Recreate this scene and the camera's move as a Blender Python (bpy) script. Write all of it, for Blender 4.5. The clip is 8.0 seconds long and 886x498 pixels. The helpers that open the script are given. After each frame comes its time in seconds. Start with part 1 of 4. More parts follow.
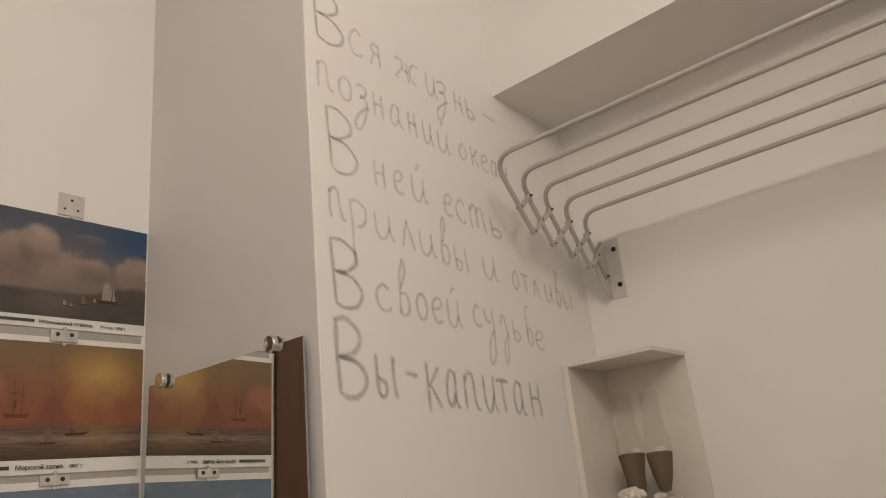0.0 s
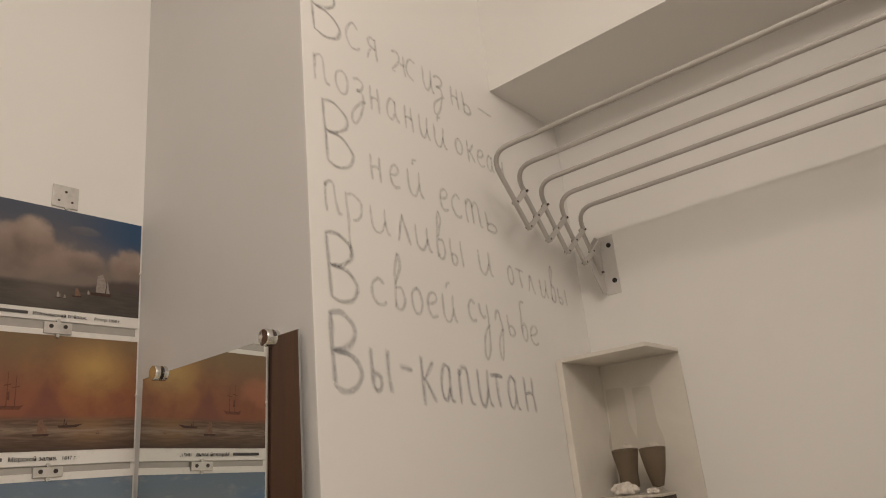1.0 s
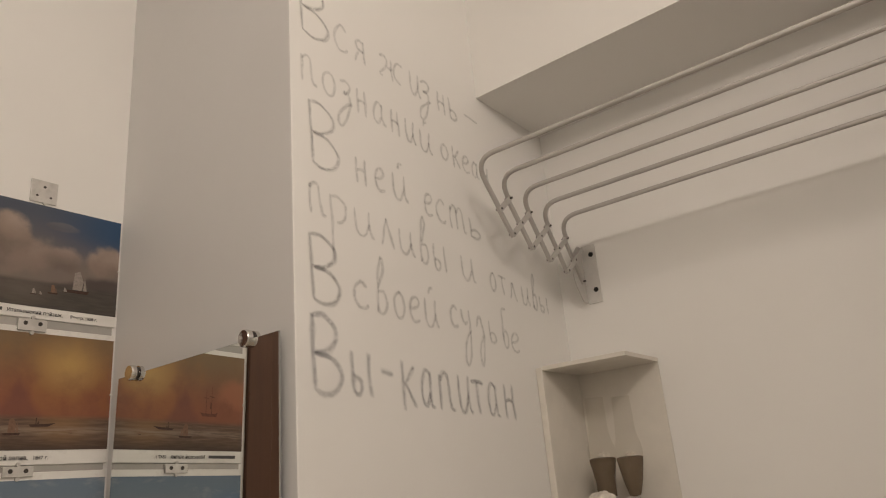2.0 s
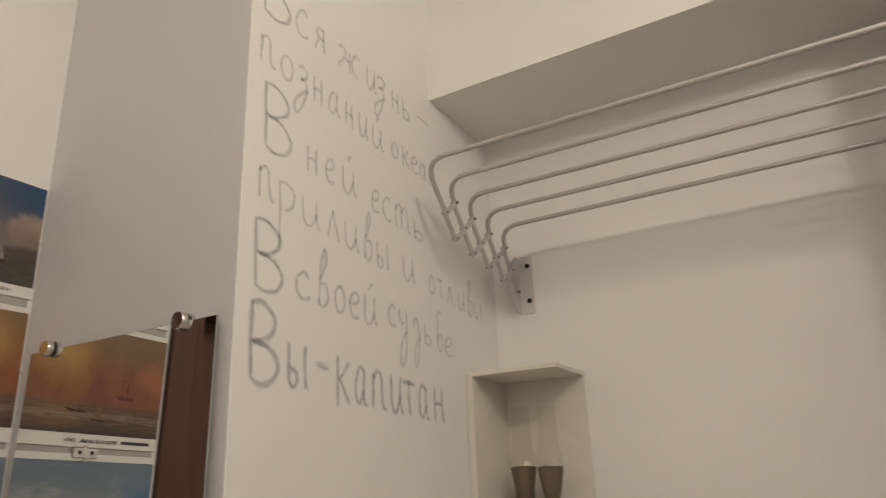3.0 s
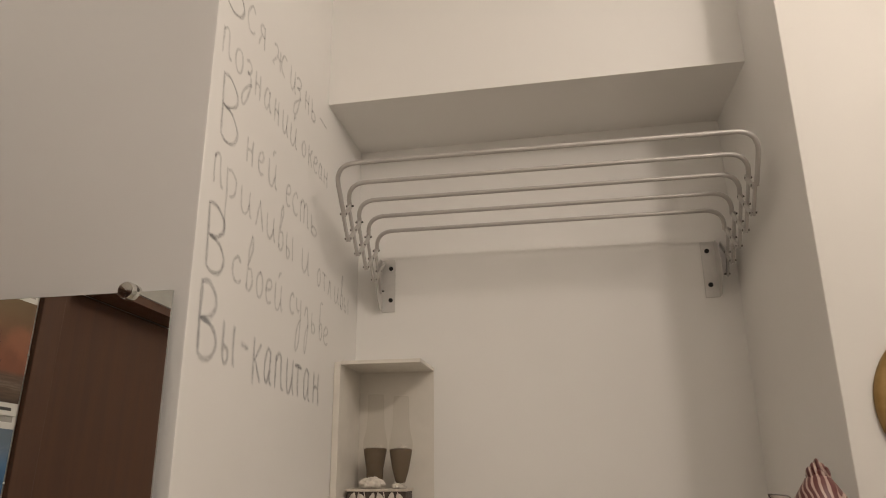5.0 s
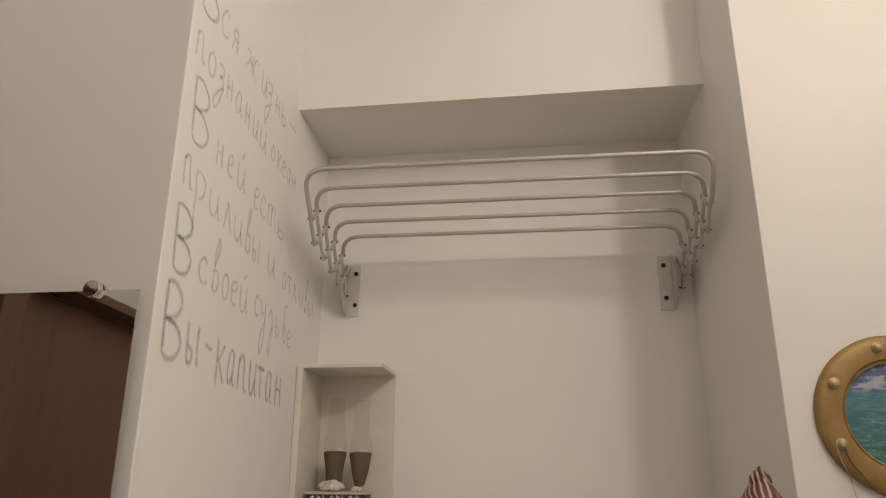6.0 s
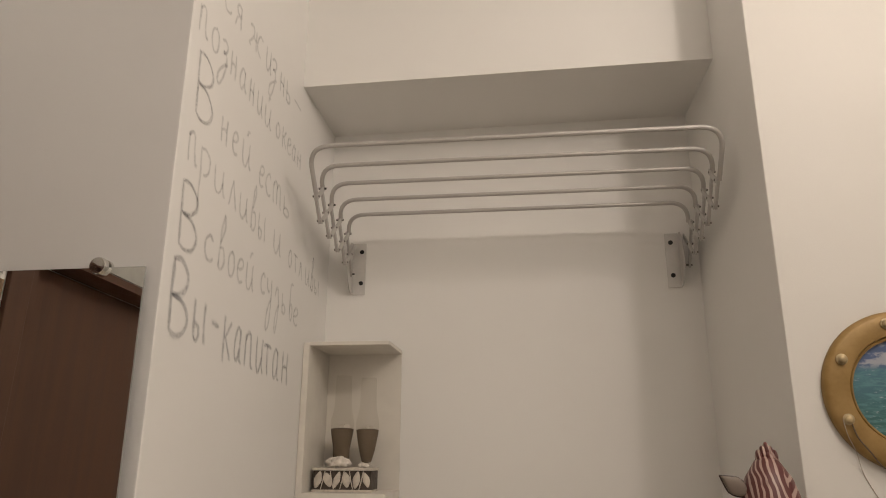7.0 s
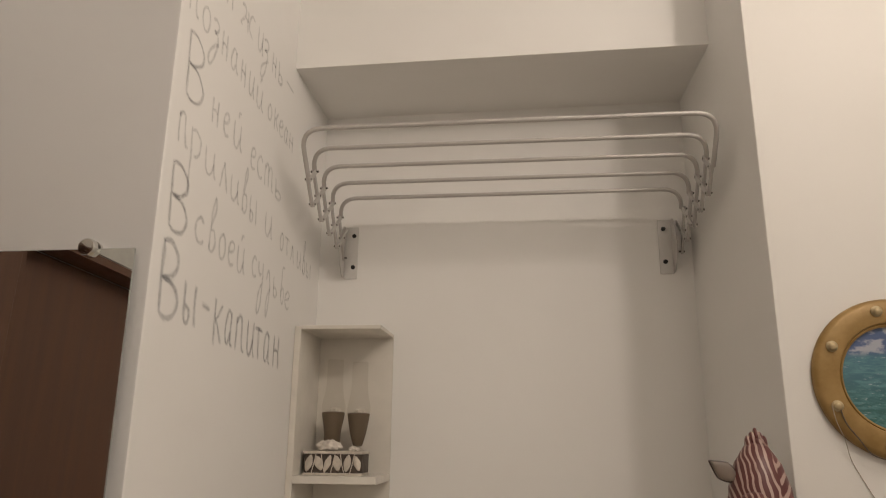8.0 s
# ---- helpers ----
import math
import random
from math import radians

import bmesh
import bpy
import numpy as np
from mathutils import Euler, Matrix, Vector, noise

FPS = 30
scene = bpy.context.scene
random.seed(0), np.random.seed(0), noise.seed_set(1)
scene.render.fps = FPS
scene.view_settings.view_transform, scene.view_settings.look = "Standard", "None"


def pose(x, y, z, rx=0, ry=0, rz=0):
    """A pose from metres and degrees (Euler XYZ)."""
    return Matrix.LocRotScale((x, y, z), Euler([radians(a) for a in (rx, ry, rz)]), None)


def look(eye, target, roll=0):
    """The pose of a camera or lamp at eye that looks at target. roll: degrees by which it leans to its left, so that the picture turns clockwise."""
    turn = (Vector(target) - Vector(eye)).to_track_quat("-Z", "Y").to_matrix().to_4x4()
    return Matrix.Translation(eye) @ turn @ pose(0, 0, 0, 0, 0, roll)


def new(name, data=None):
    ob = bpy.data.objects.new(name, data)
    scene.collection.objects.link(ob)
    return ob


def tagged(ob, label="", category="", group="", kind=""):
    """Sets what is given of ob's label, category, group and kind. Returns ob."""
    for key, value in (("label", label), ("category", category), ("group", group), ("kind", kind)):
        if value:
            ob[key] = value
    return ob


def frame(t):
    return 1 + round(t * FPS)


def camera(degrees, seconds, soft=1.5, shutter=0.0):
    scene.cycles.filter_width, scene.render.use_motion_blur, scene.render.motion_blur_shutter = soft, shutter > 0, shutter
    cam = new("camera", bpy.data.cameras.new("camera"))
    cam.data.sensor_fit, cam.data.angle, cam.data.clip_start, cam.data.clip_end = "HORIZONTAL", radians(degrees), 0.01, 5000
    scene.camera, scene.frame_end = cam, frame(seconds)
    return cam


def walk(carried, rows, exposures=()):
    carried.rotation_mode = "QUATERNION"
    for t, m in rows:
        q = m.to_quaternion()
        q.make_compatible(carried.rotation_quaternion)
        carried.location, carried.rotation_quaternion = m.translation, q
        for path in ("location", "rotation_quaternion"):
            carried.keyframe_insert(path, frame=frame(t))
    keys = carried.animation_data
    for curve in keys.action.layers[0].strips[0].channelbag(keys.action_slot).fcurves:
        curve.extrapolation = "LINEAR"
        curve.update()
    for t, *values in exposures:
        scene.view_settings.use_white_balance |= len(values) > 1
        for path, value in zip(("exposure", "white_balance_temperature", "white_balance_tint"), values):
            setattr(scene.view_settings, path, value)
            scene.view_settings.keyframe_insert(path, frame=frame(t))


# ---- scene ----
cam = camera(64.1, 8.0, soft=1.0, shutter=0.5)
PATH = [
    (0, (0.761, -0.65, 1.675), (-0.425, 0.831, 2.306), -6.2),
    (0.5, (0.76, -0.65, 1.674), (-0.427, 0.832, 2.301), -6.1),
    (1, (0.759, -0.651, 1.674), (-0.419, 0.843, 2.291), -5.9),
    (1.2, (0.757, -0.652, 1.67), (-0.412, 0.847, 2.292), -5.8),
    (2.3, (0.753, -0.65, 1.671), (-0.349, 0.894, 2.304), -4.6),
    (2.5, (0.753, -0.648, 1.667), (-0.324, 0.916, 2.296), -4.2),
    (2.7, (0.746, -0.65, 1.671), (-0.304, 0.93, 2.303), -3.5),
    (3, (0.715, -0.669, 1.665), (-0.23, 0.976, 2.3), -2.2),
    (3.2, (0.689, -0.694, 1.663), (-0.166, 0.995, 2.308), -1.2),
    (3.5, (0.631, -0.741, 1.665), (-0.038, 1.027, 2.318), -0.4),
    (3.7, (0.604, -0.771, 1.664), (0.055, 1.049, 2.285), -0.5),
    (4, (0.572, -0.823, 1.662), (0.133, 1.037, 2.249), -0.6),
    (4.5, (0.549, -0.887, 1.654), (0.21, 0.994, 2.245), -0.7),
    (4.7, (0.538, -0.898, 1.652), (0.193, 0.982, 2.242), -0.5),
    (5.8, (0.526, -0.939, 1.642), (0.285, 0.947, 2.26), 0.1),
    (6, (0.534, -0.94, 1.642), (0.303, 0.95, 2.255), 0.3),
    (6.5, (0.537, -0.939, 1.641), (0.302, 0.955, 2.236), 0.4),
    (7, (0.533, -0.934, 1.638), (0.284, 0.97, 2.197), 0.3),
    (7.5, (0.53, -0.935, 1.637), (0.286, 0.969, 2.199), 0.3),
    (8, (0.532, -0.928, 1.638), (0.303, 0.99, 2.157), 0.6),
]
walk(cam, [(t, look(eye, target, roll)) for t, eye, target, roll in PATH])

# the wall lamp, an added ceiling fill, and a dark world beyond the closed walls
scene.view_settings.exposure = 0.0
world = bpy.data.worlds.new("world")
world.use_nodes = True
world.node_tree.nodes["Background"].inputs[0].default_value = (0.02, 0.02, 0.02, 1)
scene.world = world
LAMP = Vector((1.325, -0.66, 2.70))  # the opal bulb of the wall lamp
LAMP_TINT = (1.0, 0.873, 0.77)
bulb = bpy.data.lights.new("bulb_light", "POINT")
bulb.energy, bulb.color, bulb.shadow_soft_size = 16.6, LAMP_TINT, 0.056
new("bulb_light", bulb).location = LAMP
# an assumed ceiling lamp further back in the hall, unseen, added for ambient light
HALL_LAMP = Vector((1.15, -1.45, 3.06))
dome = bpy.data.lights.new("ceiling_fill_light", "AREA")
dome.shape, dome.size, dome.energy, dome.color = "DISK", 0.34, 6.0, LAMP_TINT
new("ceiling_fill_light", dome).location = HALL_LAMP


# ---------------------------------------------------------------- materials
class Nodes:
    """A short way to write node trees."""

    def __init__(self, name):
        self.mat = bpy.data.materials.new(name)
        self.mat.use_nodes = True
        self.tree = self.mat.node_tree
        self.bsdf = self.tree.nodes["Principled BSDF"]
        self.out = self.tree.nodes["Material Output"]
        self.coords = self.add("ShaderNodeTexCoord")

    def add(self, kind):
        return self.tree.nodes.new(kind)

    def link(self, a, b):
        self.tree.links.new(a, b)

    def put(self, socket, value):
        if hasattr(value, "is_linked"):
            self.link(value, socket)
        else:
            socket.default_value = value

    def math(self, op, a, b=0.0, clamp=False):
        n = self.add("ShaderNodeMath")
        n.operation, n.use_clamp = op, clamp
        self.put(n.inputs[0], a), self.put(n.inputs[1], b)
        return n.outputs[0]

    def mix(self, fac, a, b):
        n = self.add("ShaderNodeMix")
        n.data_type = "RGBA"
        self.put(n.inputs["Factor"], fac)
        for socket, value in ((n.inputs[6], a), (n.inputs[7], b)):
            self.put(socket, value if hasattr(value, "is_linked") else (*value, 1))
        return n.outputs[2]

    def noise(self, scale, detail=4.0, rough=0.55, vector=None, stretch=None, distortion=0.0):
        n = self.add("ShaderNodeTexNoise")
        n.inputs["Scale"].default_value, n.inputs["Detail"].default_value = scale, detail
        n.inputs["Roughness"].default_value, n.inputs["Distortion"].default_value = rough, distortion
        v = vector or self.coords.outputs["Object"]
        if stretch:
            m = self.add("ShaderNodeMapping")
            m.inputs["Scale"].default_value = stretch
            self.link(v, m.inputs["Vector"])
            v = m.outputs[0]
        self.link(v, n.inputs["Vector"])
        return n.outputs[0]

    def span(self, value, lo, hi, to_lo=0.0, to_hi=1.0, smooth=True):
        n = self.add("ShaderNodeMapRange")
        n.interpolation_type = "SMOOTHSTEP" if smooth else "LINEAR"
        self.put(n.inputs[0], value)
        for i, v in enumerate((lo, hi, to_lo, to_hi)):
            n.inputs[i + 1].default_value = v
        return n.outputs[0]

    def bump(self, height, strength, distance):
        n = self.add("ShaderNodeBump")
        n.inputs["Strength"].default_value, n.inputs["Distance"].default_value = strength, distance
        self.link(height, n.inputs["Height"])
        self.link(n.outputs[0], self.bsdf.inputs["Normal"])

    def finish(self, colour, rough=0.5, metal=0.0, specular=0.5):
        self.put(self.bsdf.inputs["Base Color"], colour if hasattr(colour, "is_linked") else (*colour, 1))
        self.put(self.bsdf.inputs["Roughness"], rough)
        self.bsdf.inputs["Metallic"].default_value = metal
        self.bsdf.inputs["Specular IOR Level"].default_value = specular
        return self.mat


def paint(name, light, dark, rough=0.62, grain=0.25):
    """Rolled wall paint: broad clouds of tone, fine roller relief."""
    n = Nodes(name)
    broad = n.noise(2.2, 3, 0.5)
    spots = n.noise(38, 5, 0.6)
    colour = n.mix(n.span(broad, 0.3, 0.7), dark, light)
    colour = n.mix(n.span(spots, 0.58, 0.8, 0, 0.25), colour, dark)
    trowel = n.noise(7, 4, 0.5)
    height = n.math("ADD", n.math("MULTIPLY", n.noise(420, 2, 0.5), 0.35), n.math("MULTIPLY", trowel, 3.0))
    n.bump(height, grain, 0.0016)
    return n.finish(colour, n.span(spots, 0.3, 0.7, rough - 0.06, rough + 0.06), 0, 0.35)


def plain(name, colour, rough=0.45, metal=0.0, tone=0.88, scale=30.0, bump=0.0):
    n = Nodes(name)
    worn = n.noise(scale, 5, 0.6)
    c = n.mix(n.span(worn, 0.35, 0.7), colour, [v * tone for v in colour])
    if bump:
        n.bump(n.noise(scale * 6, 3), bump, 0.001)
    return n.finish(c, n.span(worn, 0.3, 0.7, max(rough - 0.07, 0.02), rough + 0.07), metal)


def wood(name, light, dark, rough, axis):
    """Veneer with its grain running along one axis."""
    n = Nodes(name)
    along = [34.0, 34.0, 34.0]
    along[axis] = 1.6
    fibre = n.noise(1.0, 6, 0.62, stretch=along, distortion=0.6)
    pores = n.noise(5.0, 3, 0.5, stretch=[v * 2 for v in along])
    c = n.mix(n.span(fibre, 0.3, 0.7), dark, light)
    c = n.mix(n.span(pores, 0.6, 0.75, 0, 0.3), c, [v * 0.6 for v in dark])
    n.bump(pores, 0.12, 0.0006)
    return n.finish(c, n.span(fibre, 0.3, 0.7, rough - 0.05, rough + 0.08), 0, 0.25)


WARM_PAINT = paint("warm_white_wall_paint", (0.850, 0.834, 0.802), (0.826, 0.808, 0.774))
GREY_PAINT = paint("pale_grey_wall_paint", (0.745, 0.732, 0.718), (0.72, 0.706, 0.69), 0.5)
# the warm white, darkened in colour to offset the near lamp's brightness
DIMMED_PAINT = paint("dimmed_white_wall_paint", (0.745, 0.722, 0.680), (0.715, 0.692, 0.648))
CEILING_PAINT = paint("ceiling_paint", (0.89, 0.88, 0.85), (0.87, 0.855, 0.825))
FLOOR_WOOD = wood("floor_laminate", (0.74, 0.67, 0.57), (0.67, 0.59, 0.49), 0.4, 1)
DOOR_WOOD = wood("dark_door_veneer", (0.108, 0.051, 0.030), (0.088, 0.040, 0.024), 0.5, 2)
WHITE_BOARD = plain("white_melamine", (0.76, 0.72, 0.65), 0.42, 0, 0.94, 14)
WHITE_ENAMEL = plain("white_enamel", (0.70, 0.68, 0.64), 0.26, 0.0, 0.93, 40)
BAR_SILVER = plain("grey_white_lacquer", (0.50, 0.475, 0.45), 0.44, 0.30, 0.985, 9)
# white enamel darkened: the shade on cross links and flanges is in this colour
LINK_SHADED = plain("shaded_white_link", (0.56, 0.54, 0.51), 0.42, 0.1, 0.96, 30)
PIN_DARK = plain("dark_rivet_steel", (0.085, 0.075, 0.066), 0.5, 0.2)
HOLE_BLACK = plain("black_screw_head", (0.012, 0.011, 0.010), 0.5, 0.3)
PLATE_STEEL = plain("brushed_zinc_plate", (0.62, 0.60, 0.57), 0.38, 0.75, 0.85, 60)
RACK_PLATE = plain("grey_white_bracket", (0.64, 0.62, 0.59), 0.40, 0.1, 0.93, 40)
CHROME = plain("satin_chrome", (0.74, 0.72, 0.69), 0.08, 1.0, 0.92, 50)
EDGE_GLASS = plain("ground_glass_edge", (0.30, 0.31, 0.29), 0.4)
GROOVE = plain("dark_groove", (0.06, 0.05, 0.045), 0.5, 0.5)
PAPER_WHITE = plain("print_border_white", (0.80, 0.78, 0.74), 0.32, 0, 0.96, 12)
# grey of the print rails, also of the shade sheet over the door
RAIL_SHADE_GREY = plain("grey_rail_and_wall_shade", (0.42, 0.40, 0.37), 0.5, 0, 0.9, 20)
INK = plain("printing_ink", (0.07, 0.065, 0.065), 0.5)
SHELL_WHITE = plain("chalky_shell", (0.78, 0.72, 0.64), 0.55, 0, 0.72, 55, 0.5)
SAND = plain("dark_brown_sand", (0.185, 0.138, 0.092), 0.85, 0, 0.74, 240, 0.35)
SHELF_WOOD_DARK = plain("dark_carved_wood", (0.075, 0.055, 0.042), 0.6, 0, 0.6, 60, 0.4)
CARVED_LIGHT = plain("whitewashed_carving", (0.66, 0.60, 0.52), 0.6, 0, 0.78, 70, 0.3)


def mirror_material():
    n = Nodes("silvered_mirror")
    haze = n.noise(9, 4)
    return n.finish((0.80, 0.82, 0.80), n.span(haze, 0.4, 0.8, 0.0, 0.012), 1.0)


def clear_glass():
    n = Nodes("thin_clear_glass")
    gloss = n.add("ShaderNodeBsdfGlossy")
    gloss.inputs["Roughness"].default_value = 0.04
    clear = n.add("ShaderNodeBsdfTransparent")
    clear.inputs["Color"].default_value = (0.955, 0.950, 0.938, 1)
    mixer = n.add("ShaderNodeMixShader")
    mixer.inputs[0].default_value = 0.016
    n.link(clear.outputs[0], mixer.inputs[1]), n.link(gloss.outputs[0], mixer.inputs[2])
    n.link(mixer.outputs[0], n.out.inputs["Surface"])
    return n.mat


def pencil(name, colour, cover):
    """Chalky pencil lead that catches only the grain of the wall."""
    n = Nodes(name)
    across = n.add("ShaderNodeSeparateXYZ")
    n.link(n.coords.outputs["UV"], across.inputs[0])
    edge = n.span(n.math("ABSOLUTE", n.math("SUBTRACT", across.outputs[0], 0.5)), 0.5, 0.12)
    tooth = n.noise(520, 3, 0.7)
    press = n.noise(55, 3, 0.6)
    n.finish(colour, 0.7, 0, 0.2)
    clear = n.add("ShaderNodeBsdfTransparent")
    mixer = n.add("ShaderNodeMixShader")
    fac = n.math("MULTIPLY", n.span(tooth, 0.30, 0.62), n.span(press, 0.25, 0.7, cover * 0.55, cover))
    n.link(n.math("MULTIPLY", fac, edge), mixer.inputs[0])
    n.link(clear.outputs[0], mixer.inputs[1]), n.link(n.bsdf.outputs[0], mixer.inputs[2])
    n.link(mixer.outputs[0], n.out.inputs["Surface"])
    return n.mat


def brass():
    n = Nodes("aged_gold_paint")
    worn = n.noise(26, 5, 0.6)
    c = n.mix(n.span(worn, 0.3, 0.7), (0.25, 0.150, 0.042), (0.34, 0.215, 0.075))
    n.bump(n.noise(160, 3), 0.15, 0.0008)
    return n.finish(c, n.span(worn, 0.3, 0.7, 0.42, 0.56), 0.22)


MIRROR = mirror_material()
GLASS = clear_glass()
PENCIL = pencil("grey_pencil", (0.215, 0.205, 0.205), 0.40)
PENCIL_SOFT = pencil("faint_grey_pencil", (0.21, 0.203, 0.21), 0.33)
PENCIL_BOLD = pencil("bold_graphite_pencil", (0.175, 0.183, 0.228), 0.31)
BRASS = brass()


def picture_uv(n):
    parts = n.add("ShaderNodeSeparateXYZ")
    n.link(n.coords.outputs["Generated"], parts.inputs[0])
    return parts.outputs


def blob(n, u, v, cu, cv, ru, rv, ragged=None, core=0.45):
    """1 inside an ellipse that fades towards its rim."""
    a = n.math("DIVIDE", n.math("SUBTRACT", u, cu), ru)
    b = n.math("DIVIDE", n.math("SUBTRACT", v, cv), rv)
    d = n.math("SQRT", n.math("ADD", n.math("MULTIPLY", a, a), n.math("MULTIPLY", b, b)))
    if ragged:
        d = n.math("ADD", d, n.math("MULTIPLY", n.math("SUBTRACT", ragged, 0.5), 1.3))
    return n.span(d, 1.0, core)


def seascape_evening():
    """A printed painting: blue evening sky, a tall rosy cloud, dark calm sea."""
    n = Nodes("print_blue_evening_seascape")
    _, u, v = picture_uv(n)
    tatter = n.noise(17, 6, 0.5)
    haze = n.noise(13, 4, 0.5)
    sky = n.mix(n.span(v, 0.35, 0.95), (0.20, 0.16, 0.14), (0.092, 0.105, 0.135))
    sky = n.mix(n.math("MULTIPLY", n.span(u, 0.45, 1.0), n.span(v, 0.42, 0.85)), sky, (0.042, 0.086, 0.165))
    for cu, cv, ru, rv, amount in ((0.24, 0.50, 0.52, 0.30, 0.8), (0.35, 0.66, 0.15, 0.24, 1.0), (0.62, 0.50, 0.17, 0.16, 0.65), (0.90, 0.52, 0.14, 0.20, 0.95), (0.62, 0.82, 0.13, 0.05, 0.22)):
        shade = n.math("ADD", n.math("MULTIPLY", n.span(v, cv - rv * 0.5, cv + rv * 0.8), 0.62), n.math("MULTIPLY", n.span(haze, 0.35, 0.65), 0.38))
        tint = n.mix(shade, (0.165, 0.126, 0.106), (0.40, 0.312, 0.258))
        sky = n.mix(n.math("MULTIPLY", blob(n, u, v, cu, cv, ru, rv, tatter, 0.62), amount), sky, tint)
    hills = n.math("ADD", 0.20, n.math("MULTIPLY", n.noise(14, 3, stretch=(0, 1, 0)), 0.15))
    hills = n.math("MULTIPLY", hills, n.span(u, 0.45, 0.85, 0.72, 1.25))
    land = n.span(n.math("SUBTRACT", v, hills), 0.03, -0.04, 0, 0.85)
    c = n.mix(land, sky, (0.075, 0.062, 0.058))
    ripples = n.noise(90, 4, 0.6, stretch=(1, 0.35, 3.0))
    sea = n.mix(n.span(ripples, 0.3, 0.8), (0.074, 0.065, 0.058), (0.100, 0.088, 0.076))
    sea = n.mix(n.math("MULTIPLY", blob(n, u, v, 0.42, 0.16, 0.26, 0.24, None, 0.0), 0.55), sea, (0.17, 0.14, 0.115))
    c = n.mix(n.span(v, 0.27, 0.22), c, sea)
    return n.finish(c, 0.42, 0, 0.18)


def seascape_sunset():
    """A printed painting: orange sunset, dark red headland, brown sea."""
    n = Nodes("print_orange_sunset_seascape")
    _, u, v = picture_uv(n)
    tatter = n.noise(20, 5, 0.6)
    sky = n.mix(n.span(v, 0.40, 0.95), (0.255, 0.102, 0.062), (0.215, 0.145, 0.082))
    sky = n.mix(n.math("MULTIPLY", blob(n, u, v, 0.06, 0.58, 0.20, 0.24, tatter, 0.2), 0.6), sky, (0.38, 0.16, 0.09))
    sky = n.mix(n.math("MULTIPLY", blob(n, u, v, 0.72, 0.64, 0.48, 0.55, tatter, 0.0), 0.55), sky, (0.36, 0.175, 0.062))
    sky = n.mix(n.math("MULTIPLY", blob(n, u, v, 0.74, 0.74, 0.27, 0.34, None, 0.0), 0.72), sky, (0.54, 0.36, 0.135))
    sky = n.mix(n.math("MULTIPLY", n.span(tatter, 0.45, 0.7), n.span(v, 0.9, 0.4, 0.1, 0.4)), sky, (0.19, 0.075, 0.050))
    peak = n.math("SUBTRACT", 0.64, n.math("MULTIPLY", n.math("ABSOLUTE", n.math("SUBTRACT", u, 0.47)), 2.9))
    peak = n.math("ADD", peak, n.math("MULTIPLY", n.math("SUBTRACT", n.noise(30, 5), 0.5), 0.22))
    c = n.mix(n.span(n.math("SUBTRACT", v, peak), 0.06, -0.12, 0, 0.62), sky, (0.190, 0.076, 0.062))
    ripples = n.noise(80, 4, 0.6, stretch=(1, 0.3, 3.5))
    sea = n.mix(n.span(ripples, 0.35, 0.75), (0.115, 0.076, 0.056), (0.185, 0.125, 0.090))
    sea = n.mix(n.math("MULTIPLY", blob(n, u, v, 0.73, 0.20, 0.26, 0.26, None, 0.0), 0.45), sea, (0.34, 0.19, 0.08))
    streak = n.math("MULTIPLY", n.span(n.math("ABSOLUTE", n.math("SUBTRACT", v, n.math("ADD", 0.13, n.math("MULTIPLY", n.noise(16, 2), 0.07)))), 0.05, 0.0), n.span(ripples, 0.35, 0.6, 0.2, 0.75))
    sea = n.mix(streak, sea, (0.30, 0.225, 0.165))
    sea = n.mix(n.span(v, 0.12, 0.0, 0, 0.6), sea, (0.055, 0.037, 0.03))
    c = n.mix(n.span(v, 0.31, 0.24), c, sea)
    return n.finish(c, 0.42, 0, 0.18)


def seascape_day():
    """A printed painting: pale blue day sky with thin cloud."""
    n = Nodes("print_pale_blue_seascape")
    _, u, v = picture_uv(n)
    tatter = n.noise(18, 6, 0.6, stretch=(1, 0.6, 1.5))
    c = n.mix(n.span(v, 0.3, 1.0), (0.30, 0.32, 0.32), (0.16, 0.21, 0.27))
    c = n.mix(n.span(tatter, 0.48, 0.7, 0, 0.6), c, (0.46, 0.45, 0.43))
    c = n.mix(n.math("MULTIPLY", n.span(u, 0.4, 0.0), n.span(v, 0.95, 0.6)), c, (0.075, 0.17, 0.32))
    c = n.mix(n.span(v, 0.3, 0.22), c, (0.07, 0.14, 0.17))
    return n.finish(c, 0.42, 0, 0.18)


def porthole_sea():
    """The print behind the porthole's glass: clouds over turquoise water."""
    n = Nodes("print_turquoise_sea")
    u, _, v = picture_uv(n)
    cloud = n.noise(30, 5, 0.6, stretch=(1, 1, 2.0))
    ripples = n.noise(34, 6, 0.65, stretch=(0.8, 1, 3.2), distortion=0.8)
    foam = n.noise(75, 4, 0.7, stretch=(0.7, 1, 3.0))
    sky = n.mix(n.span(cloud, 0.46, 0.58), (0.085, 0.125, 0.24), (0.36, 0.38, 0.44))
    sea = n.mix(n.span(v, 0.1, 0.75), (0.040, 0.130, 0.118), (0.065, 0.160, 0.225))
    sea = n.mix(n.span(ripples, 0.42, 0.66), sea, (0.10, 0.235, 0.26))
    sea = n.mix(n.span(foam, 0.58, 0.70, 0, 0.8), sea, (0.40, 0.50, 0.54))
    c = n.mix(n.span(v, 0.68, 0.76), sea, sky)
    return n.finish(c, 0.25, 0, 0.5)


